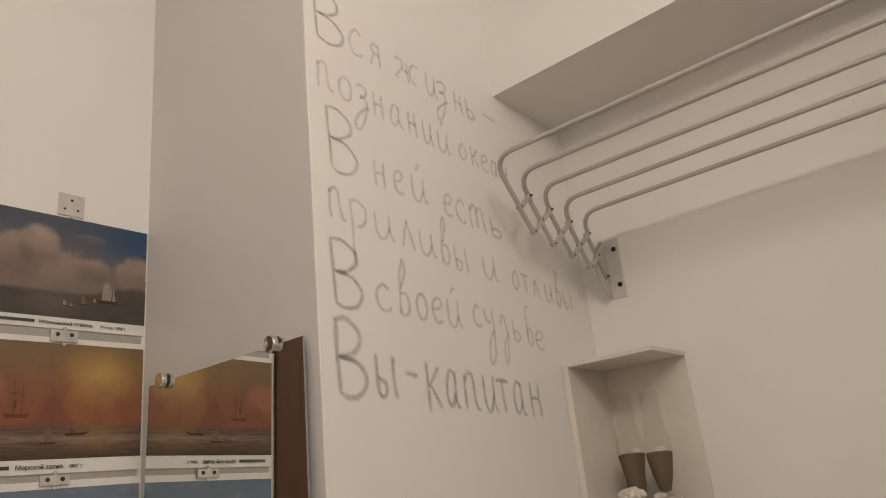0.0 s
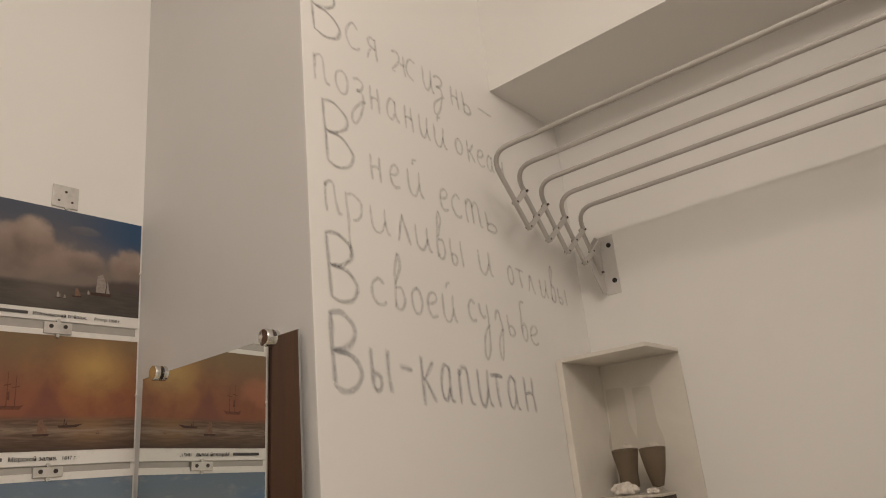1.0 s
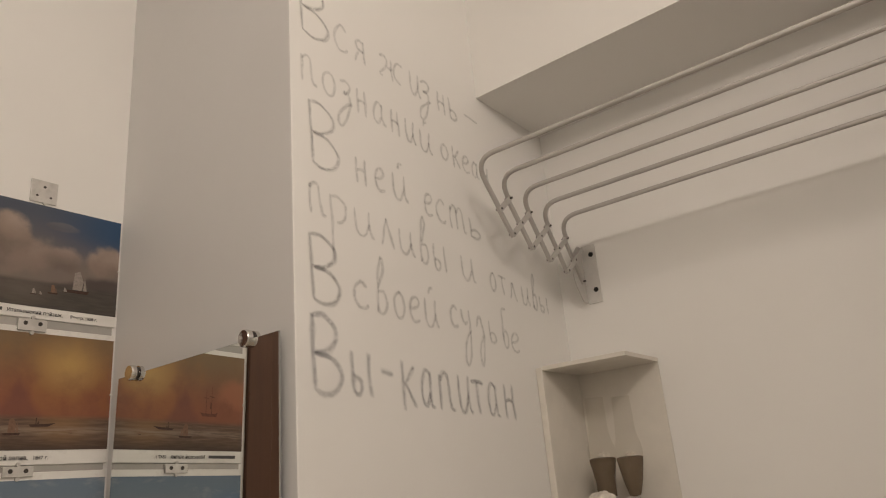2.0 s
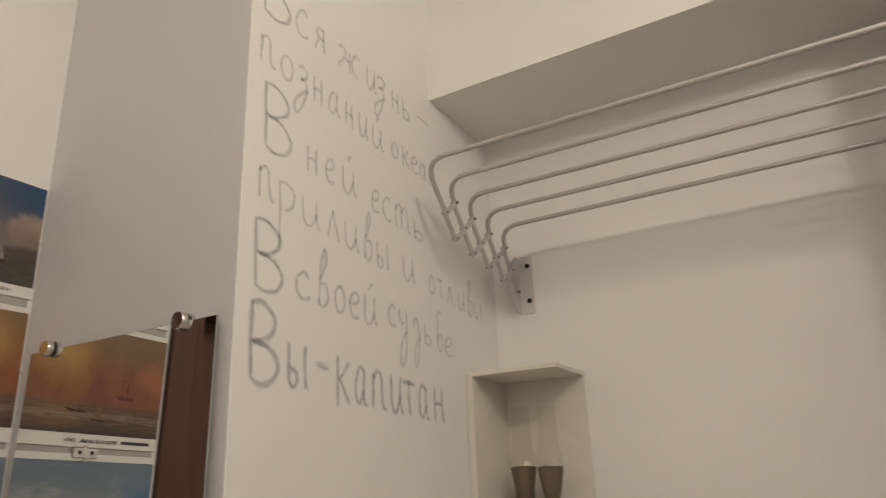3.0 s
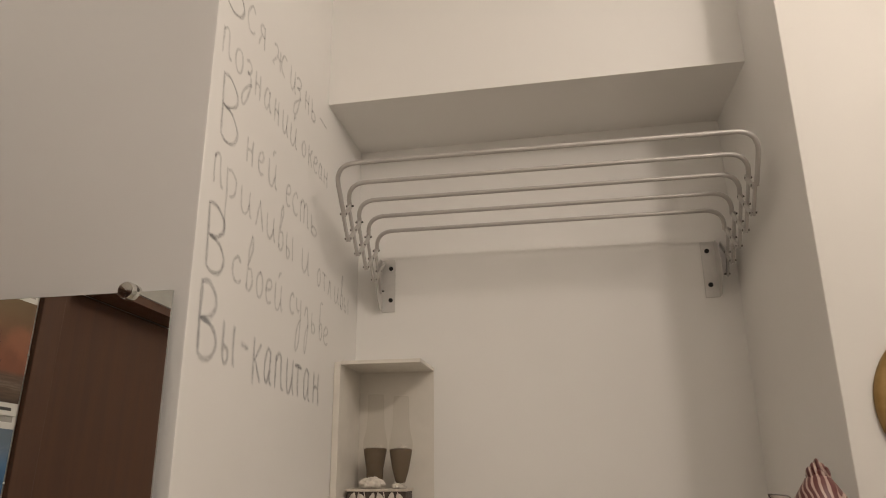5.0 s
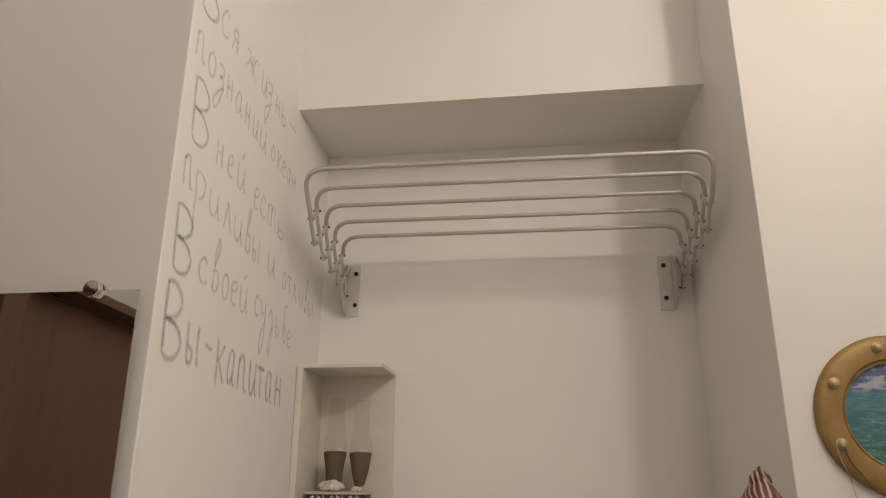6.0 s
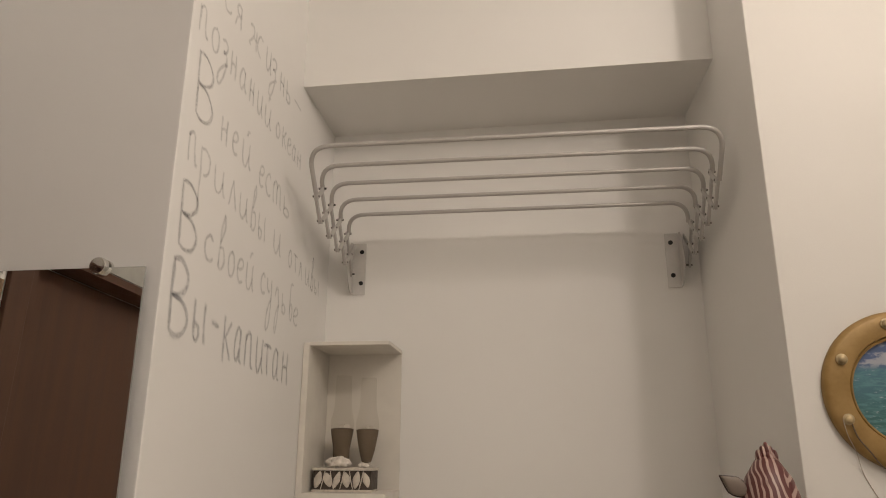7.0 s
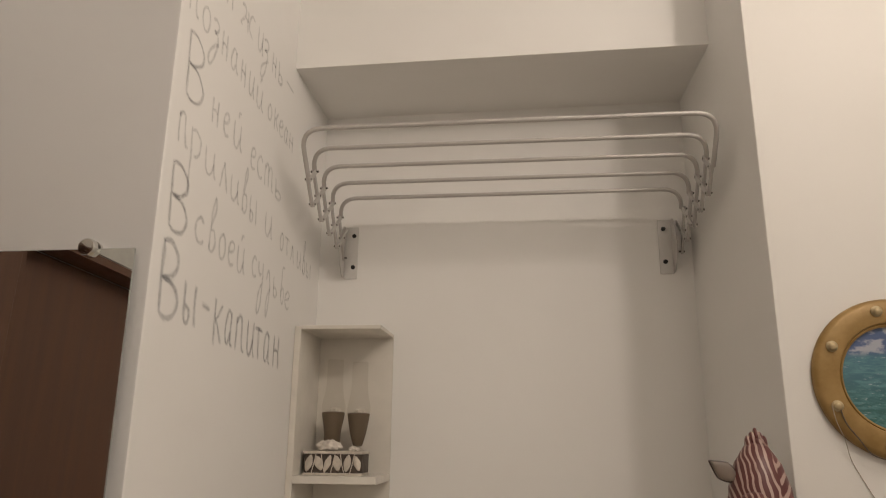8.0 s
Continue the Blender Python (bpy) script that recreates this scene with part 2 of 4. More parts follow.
def zebra_coat():
    n = Nodes("red_brown_and_cream_stripes")
    w = n.add("ShaderNodeTexWave")
    w.wave_type, w.bands_direction = "BANDS", "X"
    w.inputs["Scale"].default_value, w.inputs["Distortion"].default_value = 36.0, 7.0
    w.inputs["Detail"].default_value, w.inputs["Detail Scale"].default_value = 1.5, 0.6
    m = n.add("ShaderNodeMapping")
    m.inputs["Rotation"].default_value = (0, radians(14), radians(20))
    n.link(n.coords.outputs["Object"], m.inputs[0]), n.link(m.outputs[0], w.inputs["Vector"])
    broad = n.add("ShaderNodeTexWave")
    broad.wave_type, broad.bands_direction = "BANDS", "X"
    broad.inputs["Scale"].default_value, broad.inputs["Distortion"].default_value = 17.0, 3.0
    lean = n.add("ShaderNodeMapping")
    lean.inputs["Rotation"].default_value = (0, radians(-48), 0)
    n.link(n.coords.outputs["Object"], lean.inputs[0]), n.link(lean.outputs[0], broad.inputs["Vector"])
    across = n.add("ShaderNodeSeparateXYZ")
    n.link(n.coords.outputs["Object"], across.inputs[0])
    flank = n.span(across.outputs[0], 0.905, 0.915)
    bands = n.math("ADD", n.math("MULTIPLY", w.outputs[1], n.math("SUBTRACT", 1.0, flank)), n.math("MULTIPLY", broad.outputs[1], flank))
    c = n.mix(n.span(bands, 0.58, 0.78), (0.105, 0.027, 0.025), (0.44, 0.32, 0.275))
    c = n.mix(n.span(n.noise(40, 4), 0.5, 0.75, 0, 0.4), c, (0.12, 0.05, 0.04))
    return n.finish(c, 0.45)


# ---------------------------------------------------------------- mesh tools
def box(bm, x0, x1, y0, y1, z0, z1, bevel=0.0, segments=2):
    made = bmesh.ops.create_cube(bm, size=1)["verts"]
    for v in made:
        v.co = Vector(((x0 + x1) / 2 + v.co.x * (x1 - x0), (y0 + y1) / 2 + v.co.y * (y1 - y0), (z0 + z1) / 2 + v.co.z * (z1 - z0)))
    if bevel:
        edges = {e for v in made for e in v.link_edges}
        bmesh.ops.bevel(bm, geom=list(edges), offset=bevel, segments=segments, affect="EDGES", profile=0.5)
    return bm


def boxed(*size, bevel=0.0, segments=2):
    return box(bmesh.new(), *size, bevel=bevel, segments=segments)


def tube(bm, points, radius, sides=12):
    """A round bar along a line of points, closed at both ends."""
    points = [Vector(p) for p in points]
    rings, normal = [], None
    for i, p in enumerate(points):
        way = (points[min(i + 1, len(points) - 1)] - points[max(i - 1, 0)]).normalized()
        if normal is None:
            normal = way.orthogonal().normalized()
        normal = (normal - way * normal.dot(way)).normalized()
        side = way.cross(normal)
        rings.append([bm.verts.new(p + radius * (math.cos(a) * normal + math.sin(a) * side)) for a in (math.tau * k / sides for k in range(sides))])
    for a, b in zip(rings, rings[1:]):
        for k in range(sides):
            bm.faces.new((a[k], a[(k + 1) % sides], b[(k + 1) % sides], b[k]))
    bm.faces.new(list(reversed(rings[0]))), bm.faces.new(rings[-1])
    return bm


def lathe(bm, centre, profile, axis="z", sides=32):
    """Turn a profile of (radius, height) round an axis through the centre."""
    rings = []
    for r, h in profile:
        ring = []
        for k in range(sides):
            a = math.tau * k / sides
            u, v = r * math.cos(a), r * math.sin(a)
            off = Vector((u, v, h)) if axis == "z" else Vector((u, -h, v))
            ring.append(bm.verts.new(Vector(centre) + off))
        rings.append(ring)
    for a, b in zip(rings, rings[1:]):
        for k in range(sides):
            bm.faces.new((a[k], a[(k + 1) % sides], b[(k + 1) % sides], b[k]))
    for ring, turn in ((rings[0], True), (rings[-1], False)):
        if (ring[0].co - ring[sides // 2].co).length > 1e-6:
            bm.faces.new(list(reversed(ring)) if turn else ring)
    return bm


def part(name, bm, material, parent=None, label="", smooth=False):
    """Link a bmesh, made in world metres, as one mesh under a thing or a part."""
    bmesh.ops.recalc_face_normals(bm, faces=bm.faces)
    mesh = bpy.data.meshes.new(name)
    bm.to_mesh(mesh)
    bm.free()
    for poly in mesh.polygons:
        poly.use_smooth = smooth
    mesh.materials.append(material)
    ob = new(name, mesh)
    if smooth:
        mesh.set_sharp_from_angle(angle=radians(40))
    if parent:
        ob.parent = parent
        ob.matrix_parent_inverse = Matrix.Translation(-parent.location)
    return tagged(ob, label=label) if label else ob


def thing(name, base, label, category, group=""):
    ob = new(name)
    ob.empty_display_size = 0.05
    ob.location = base
    return tagged(ob, label, category, group)


def setting(name, bm, material, label, category):
    return tagged(part(name, bm, material), label, category, kind="structure")


# ---------------------------------------------------------------- the hall and its recess
LEFT, WIDE, DEEP, BEAM_FRONT, BEAM_LOW, STEP = -0.493, 0.942, 0.816, 0.537, 2.487, 0.325
TOP, REAR, FAR, EDGE = 3.12, -2.40, 1.56, 0.955  # EDGE: where the recess opens
DOOR_NEAR, DOOR_FAR, DOOR_TOP, OUTER_EDGE = -0.362, -1.15, 2.075, -0.302

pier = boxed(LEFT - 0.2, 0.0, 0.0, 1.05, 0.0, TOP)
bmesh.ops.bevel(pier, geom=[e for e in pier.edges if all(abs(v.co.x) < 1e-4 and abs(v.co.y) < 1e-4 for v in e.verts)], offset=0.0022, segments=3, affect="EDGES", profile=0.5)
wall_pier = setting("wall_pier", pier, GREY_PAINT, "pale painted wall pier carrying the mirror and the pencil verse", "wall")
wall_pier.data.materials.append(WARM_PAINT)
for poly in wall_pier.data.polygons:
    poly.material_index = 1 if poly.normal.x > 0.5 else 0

setting("wall_recess_back", boxed(0.0, WIDE + 0.004, DEEP, 1.05, 0.0, TOP), WARM_PAINT, "warm white plastered back wall of the recess", "wall")
beam = boxed(0.0, WIDE + 0.03, BEAM_FRONT, DEEP, BEAM_LOW, TOP)
for v in beam.verts:  # the plasterer's edge climbs a little
    v.co.z += 0.009 if v.co.z < TOP - 0.1 and v.co.x > 0.5 else 0.0
setting("wall_beam", beam, WARM_PAINT, "warm white boxed beam closing the recess above", "beam")
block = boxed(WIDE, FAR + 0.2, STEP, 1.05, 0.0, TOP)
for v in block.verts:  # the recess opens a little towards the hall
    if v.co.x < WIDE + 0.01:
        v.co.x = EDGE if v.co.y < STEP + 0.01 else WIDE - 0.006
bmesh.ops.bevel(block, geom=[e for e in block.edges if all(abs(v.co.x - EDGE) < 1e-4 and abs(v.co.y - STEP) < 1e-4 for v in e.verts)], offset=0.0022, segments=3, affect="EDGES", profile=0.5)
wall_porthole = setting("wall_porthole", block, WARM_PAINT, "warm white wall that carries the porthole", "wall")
# the side facing the hall gets the darkened copy, weaker light put into colour
wall_porthole.data.materials.append(DIMMED_PAINT)
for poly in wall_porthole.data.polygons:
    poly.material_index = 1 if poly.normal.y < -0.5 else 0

left = bmesh.new()
box(left, LEFT - 0.2, LEFT, DOOR_NEAR, 0.0, 0.0, TOP)
box(left, LEFT - 0.2, LEFT, DOOR_FAR, DOOR_NEAR, DOOR_TOP, TOP)
box(left, LEFT - 0.2, LEFT, REAR, DOOR_FAR, 0.0, TOP)
setting("wall_left", left, WARM_PAINT, "warm white wall with the sea prints and a doorway", "wall")
setting("wall_rear", boxed(LEFT - 0.2, FAR + 0.2, REAR - 0.2, REAR, 0.0, TOP), CEILING_PAINT, "plain warm white rear wall", "wall")
setting("wall_right", boxed(FAR, FAR + 0.2, REAR, STEP, 0.0, TOP), CEILING_PAINT, "plain warm white side wall", "wall")
setting("ceiling", boxed(LEFT - 0.2, FAR + 0.2, REAR - 0.2, 1.05, TOP, TOP + 0.1), CEILING_PAINT, "plain white ceiling", "ceiling")
setting("floor", boxed(LEFT - 0.2, FAR + 0.2, REAR - 0.2, 1.05, -0.1, 0.0), FLOOR_WOOD, "pale oak laminate floor", "floor")

# the dark wooden door on the left wall, seen in the mirror
door = thing("door", (LEFT - 0.1, DOOR_NEAR, 0), "dark brown wooden door, closed, set deep in its frame", "door")
door["kind"] = "structure"
part("door_leaf", boxed(LEFT - 0.112, LEFT - 0.072, DOOR_FAR + 0.02, DOOR_NEAR - 0.02, 0.006, DOOR_TOP - 0.02, bevel=0.003), DOOR_WOOD, door)
part("jamb", boxed(LEFT - 0.072, LEFT + 0.004, DOOR_NEAR - 0.02, DOOR_NEAR, 0.0, DOOR_TOP), DOOR_WOOD, door)
part("jamb", boxed(LEFT - 0.072, LEFT + 0.004, DOOR_FAR, DOOR_FAR + 0.02, 0.0, DOOR_TOP), DOOR_WOOD, door)
part("head", boxed(LEFT - 0.072, LEFT + 0.004, DOOR_FAR + 0.02, DOOR_NEAR - 0.02, DOOR_TOP - 0.02, DOOR_TOP), DOOR_WOOD, door)
# added sheet: the dimness of the wall above the door, put into colour
part("overdoor_shade", boxed(LEFT, LEFT + 0.005, DOOR_FAR, OUTER_EDGE, DOOR_TOP + 0.002, DOOR_TOP + 0.34, bevel=0.001), RAIL_SHADE_GREY, door, "added grey sheet that dims the wall over the door")
part("casing", boxed(LEFT, LEFT + 0.012, DOOR_NEAR, OUTER_EDGE, 0.0, DOOR_TOP, bevel=0.002), DOOR_WOOD, door)


# ---------------------------------------------------------------- the pencil verse on the recess's side wall
GLYPHS = {}


def glyph(char, width, strokes):
    """A hand-drawn letter: strokes of x,y points, 0 to 1 from base line to x-height."""
    GLYPHS[char] = (width, [[tuple(float(c) for c in p.split(",")) for p in s.split()] for s in strokes.split("|")])


glyph("В", 0.62, "0,1 .03,.5 .06,.02|-.01,.98 .25,1 .48,.86 .5,.68 .3,.54 .06,.5|.06,.5 .38,.46 .6,.26 .52,.06 .28,-.02 .06,.03")
glyph("с", 0.62, ".58,.82 .34,1 .08,.72 .04,.36 .22,.04 .5,.02 .62,.14")
glyph("я", 0.55, "0,-.02 .12,.3 .24,.46|.5,1 .52,.5 .56,0|.5,.92 .24,1 .08,.8 .2,.55 .5,.5")
glyph("ж", 1.0, "0,.9 .18,1 .3,.8 .22,.5 0,.1 .1,0|.46,1 .47,.5 .5,0|.46,.5 .3,.55|.95,.95 .72,.98 .56,.6 .62,.2 .85,.02")
glyph("и", 0.62, "0,1 .02,.3 .14,.02 .3,.06 .46,.5|.48,1 .47,.4 .54,.06 .64,.0")
glyph("й", 0.62, "0,1 .02,.3 .14,.02 .3,.06 .46,.5|.48,1 .47,.4 .54,.06 .64,.0|.24,1.34 .28,1.42 .42,1.46|.24,1.34 .22,1.2")
glyph("з", 0.5, "0,.88 .2,1 .4,.88 .36,.62 .14,.5 .14,.48|.14,.48 .34,.42 .36,.1 .24,-.5 .02,-.92 -.12,-.8 -.04,-.4 .3,0 .5,.1")
glyph("н", 0.5, "0,1 .0,.5 .03,0|.46,1 .46,.5 .5,-.04|.02,.5 .24,.54 .46,.48")
glyph("ь", 0.48, "0,1 .02,.5 .04,.02|.04,.04 .3,0 .46,.16 .4,.36 .2,.44 .04,.38")
glyph("-", 0.6, "0,.52 .3,.48 .6,.44")
glyph("п", 0.68, "0,1.02 .01,.5 .03,0|.0,.86 .2,1.06 .38,.94 .42,.4 .5,.06 .66,.02")
glyph("о", 0.52, ".3,1 .08,.8 .02,.4 .16,.04 .38,.04 .52,.4 .46,.8 .26,1.02")
glyph("а", 0.64, ".46,.86 .24,1 .05,.66 .08,.2 .26,.06 .44,.4|.48,.98 .46,.4 .52,.08 .66,.02")
glyph("к", 0.5, "0,1.12 .01,.5 .05,-.14|.48,1.0 .24,.66 .04,.48|.12,.54 .34,.22 .52,-.06")
glyph("е", 0.5, "0,.5 .28,.56 .44,.76 .34,.98 .14,.92 .02,.6 .06,.2 .24,0 .48,.1")
glyph("т", 0.62, "0,.96 .3,.98 .62,.92|.3,.98 .3,.5 .36,0")
glyph("m", 1.0, "0,1 .02,.5 .04,0|.02,.8 .18,1.02 .34,.9 .38,.4 .4,.02|.38,.76 .58,1.02 .76,.86 .8,.4 .86,.06 1,.02")
glyph("р", 0.58, "0,1.04 .04,.3 .06,-.6 .04,-1.3|0,.94 .26,1.0 .52,.74 .5,.3 .34,.08 .2,.06")
glyph("л", 0.54, "0,.0 .1,.5 .2,1.02|.2,1.02 .3,.66 .42,.2 .54,-.06")
glyph("в", 0.5, "0,.0 .02,.7 .1,1.5 .24,1.95 .3,1.6 .16,1.1 .04,.8|.06,.74 .32,.78 .44,.42 .34,.04 .14,-.02 .02,.2")
glyph("ы", 0.74, "0,1 .02,.5 .06,.04|.06,.06 .24,0 .36,.16 .3,.36 .06,.42|.64,1 .64,.5 .7,-.04")
glyph("у", 0.56, "0,.98 .06,.6 .22,.36 .36,.5|.46,1 .48,.3 .46,-.5 .32,-1.3 .14,-1.4 .12,-.8 .3,-.2 .54,.12")
glyph("д", 0.56, "0,.5 .12,.94 .3,.98 .42,.5 .44,-.3 .34,-1.1 .2,-1.4 .12,-.9 .22,-.3 .54,.1")
glyph("б", 0.5, "0,.3 .1,.72 .3,.72 .46,.4 .36,.04 .14,0 .01,.3 .06,.9 .02,1.4 .1,1.86 .42,1.9")


def smooth_line(points, steps=7):
    pts = [np.array(p) for p in points]
    pts = [2 * pts[0] - pts[1]] + pts + [2 * pts[-1] - pts[-2]]
    out = []
    for i in range(1, len(pts) - 2):
        a, b, c, d = pts[i - 1:i + 3]
        for k in range(steps):
            t = k / steps
            out.append(0.5 * (2 * b + (c - a) * t + (2 * a - 5 * b + 4 * c - d) * t * t + (3 * b - a - 3 * c + d) * t ** 3))
    return out + [pts[-2]]


def ribbon(bm, line, width, lift, seed):
    """A soft-ended pencil stroke lying on the wall x = 0; line holds (y, z)."""
    rows, uv = [], bm.loops.layers.uv.verify()
    width = width * 1.65
    for i, p in enumerate(line):
        a, b = line[max(i - 1, 0)], line[min(i + 1, len(line) - 1)]
        way = np.array(b) - np.array(a)
        way = way / (np.hypot(*way) + 1e-9)
        wob = noise.noise(Vector((p[0] * 40 + seed, p[1] * 40, seed * 0.37)))
        half = width * 0.5 * (1 + 0.35 * wob) * min(1.0, 0.55 + min(i, len(line) - 1 - i) * 0.25)
        y, z = p[0] - way[1] * wob * width * 0.25, p[1] + way[0] * wob * width * 0.25
        rows.append([bm.verts.new((lift, y - way[1] * half * s, z + way[0] * half * s)) for s in (-1, 1)])
    for (a, b), (c, d) in zip(rows, rows[1:]):
        face = bm.faces.new((a, b, d, c))
        for loop, u in zip(face.loops, (0.0, 1.0, 1.0, 0.0)):
            loop[uv].uv = (u, 0.5)


verse = thing("wall_verse", (0.0, 0.3, 2.1), "six lines of handwritten grey pencil verse on the wall", "writing")
seed_count = 0


def word(text, spans, base0, base1, height, width=0.0054, material=None, passes=1):
    """One written word: for each letter where it starts and ends along the wall; the base line falls from base0 to base1."""
    global seed_count
    for i, c in enumerate(text):
        y0, y1 = spans[2 * i], spans[2 * i + 1]
        base = base0 + (base1 - base0) * i / max(len(text) - 1, 1)
        tall = height * (1 + 0.06 * math.sin(2.3 * i + len(text)))
        bm = bmesh.new()
        for stroke in GLYPHS[c][1]:
            for again in range(passes):
                seed_count += 1
                slip = 0.0030 * again
                scale = (y1 - y0) / GLYPHS[c][0]
                line = [(y0 + x * scale + slip, base + v * tall - slip * 0.6) for x, v in smooth_line(stroke)]
                ribbon(bm, line, width, 0.0006 + 0.0002 * (seed_count % 4), seed_count * 1.7)
        part("letter", bm, material or PENCIL, verse)


word("В", (0.020, 0.085), 2.405, 2.405, 0.100, 0.0046, PENCIL_SOFT, 2)
word("ся", (0.098, 0.131, 0.149, 0.174), 2.408, 2.405, 0.050)
word("жизнь", (0.216, 0.285, 0.303, 0.334, 0.335, 0.366, 0.389, 0.411, 0.427, 0.453), 2.405, 2.393, 0.048)
word("-", (0.481, 0.530), 2.400, 2.396, 0.044)
word("познаний", (0.023, 0.057, 0.068, 0.096, 0.110, 0.138, 0.150, 0.170, 0.189, 0.222, 0.238, 0.258, 0.278, 0.306, 0.321, 0.356), 2.308, 2.286, 0.047)
word("океан", (0.384, 0.407, 0.425, 0.446, 0.457, 0.481, 0.490, 0.514, 0.526, 0.548), 2.289, 2.277, 0.037)
word("В", (0.035, 0.098), 2.166, 2.166, 0.108, 0.0046, PENCIL_SOFT, 2)
word("ней", (0.139, 0.161, 0.184, 0.210, 0.231, 0.271), 2.163, 2.160, 0.047)
word("есmь", (0.317, 0.342, 0.352, 0.380, 0.395, 0.448, 0.460, 0.494), 2.151, 2.137, 0.046)
word("приливы", (0.033, 0.068, 0.076, 0.112, 0.130, 0.174, 0.193, 0.224, 0.239, 0.279, 0.296, 0.319, 0.332, 0.370), 2.081, 2.047, 0.047)
word("и", (0.418, 0.461), 2.042, 2.039, 0.046)
word("отливы", (0.513, 0.532, 0.543, 0.572, 0.584, 0.611, 0.632, 0.662, 0.676, 0.695, 0.704, 0.740), 2.036, 2.017, 0.039)
word("В", (0.029, 0.090), 1.943, 1.943, 0.100, 0.0056, PENCIL_SOFT, 2)
word("своей", (0.118, 0.152, 0.173, 0.199, 0.213, 0.239, 0.252, 0.280, 0.294, 0.332), 1.946, 1.937, 0.046, 0.0058)
word("судьбе", (0.366, 0.389, 0.400, 0.431, 0.448, 0.474, 0.491, 0.513, 0.539, 0.559, 0.568, 0.597), 1.944, 1.916, 0.041, 0.0056)
word("В", (0.028, 0.087), 1.810, 1.810, 0.108, 0.0076, PENCIL_BOLD, 2)
word("ы", (0.106, 0.149), 1.811, 1.811, 0.062, 0.0064, PENCIL_BOLD, 2)
word("-", (0.169, 0.198), 1.818, 1.813, 0.058, 0.0064, PENCIL_BOLD, 2)
word("капитан", (0.221, 0.250, 0.267, 0.300, 0.316, 0.359, 0.370, 0.409, 0.409, 0.447, 0.460, 0.496, 0.518, 0.548), 1.799, 1.783, 0.062, 0.0060, PENCIL_BOLD, 2)


# ---------------------------------------------------------------- the folding rack
RODS = [(0.3940 + 0.0776 * k, 2.2620 - 0.0117 * k) for k in range(5)]
rack = thing("folding_rack", (0.49, DEEP, 2.10), "white enamelled folding wall rack with five bars, pulled out", "clothes rack")


def pin_rows(k):
    """The upper, middle and lower pin of the scissor leg that carries bar k, as (y, z)."""
    top = (0.4288 + 0.0757 * k, 2.2217 - 0.0117 * k)
    low = (0.5050 + 0.0718 * k, 2.1340 - 0.0123 * k)
    return top, ((top[0] + low[0]) / 2, (top[1] + low[1]) / 2), low


def bend(corner, a, b, radius, steps=8):
    """Points of a rounded corner between the directions a and b."""
    corner, a, b = Vector(corner), Vector(a).normalized(), Vector(b).normalized()
    out = []
    for i in range(steps + 1):
        t = i / steps
        p, q = corner + a * radius * (1 - t), corner + b * radius * t
        out.append(p.lerp(q, t))
    return out


def flat_bar(bm, x, a, b, wide=0.0125, thick=0.0024):
    """A flat link in a plane of constant x between two pins."""
    a, b = Vector((x, *a)), Vector((x, *b))
    way = (b - a).normalized()
    side = Vector((1, 0, 0)).cross(way) * wide / 2
    out = Vector((thick / 2, 0, 0))
    ends = []
    for p, s in ((a - way * 0.005, 1), (b + way * 0.005, -1)):
        ends.append([bm.verts.new(p + side * u + out * v) for u, v in ((-1, -1), (1, -1), (1, 1), (-1, 1))])
    for i in range(4):
        bm.faces.new((ends[0][i], ends[0][(i + 1) % 4], ends[1][(i + 1) % 4], ends[1][i]))
    bm.faces.new(ends[0]), bm.faces.new(list(reversed(ends[1])))
    return bm


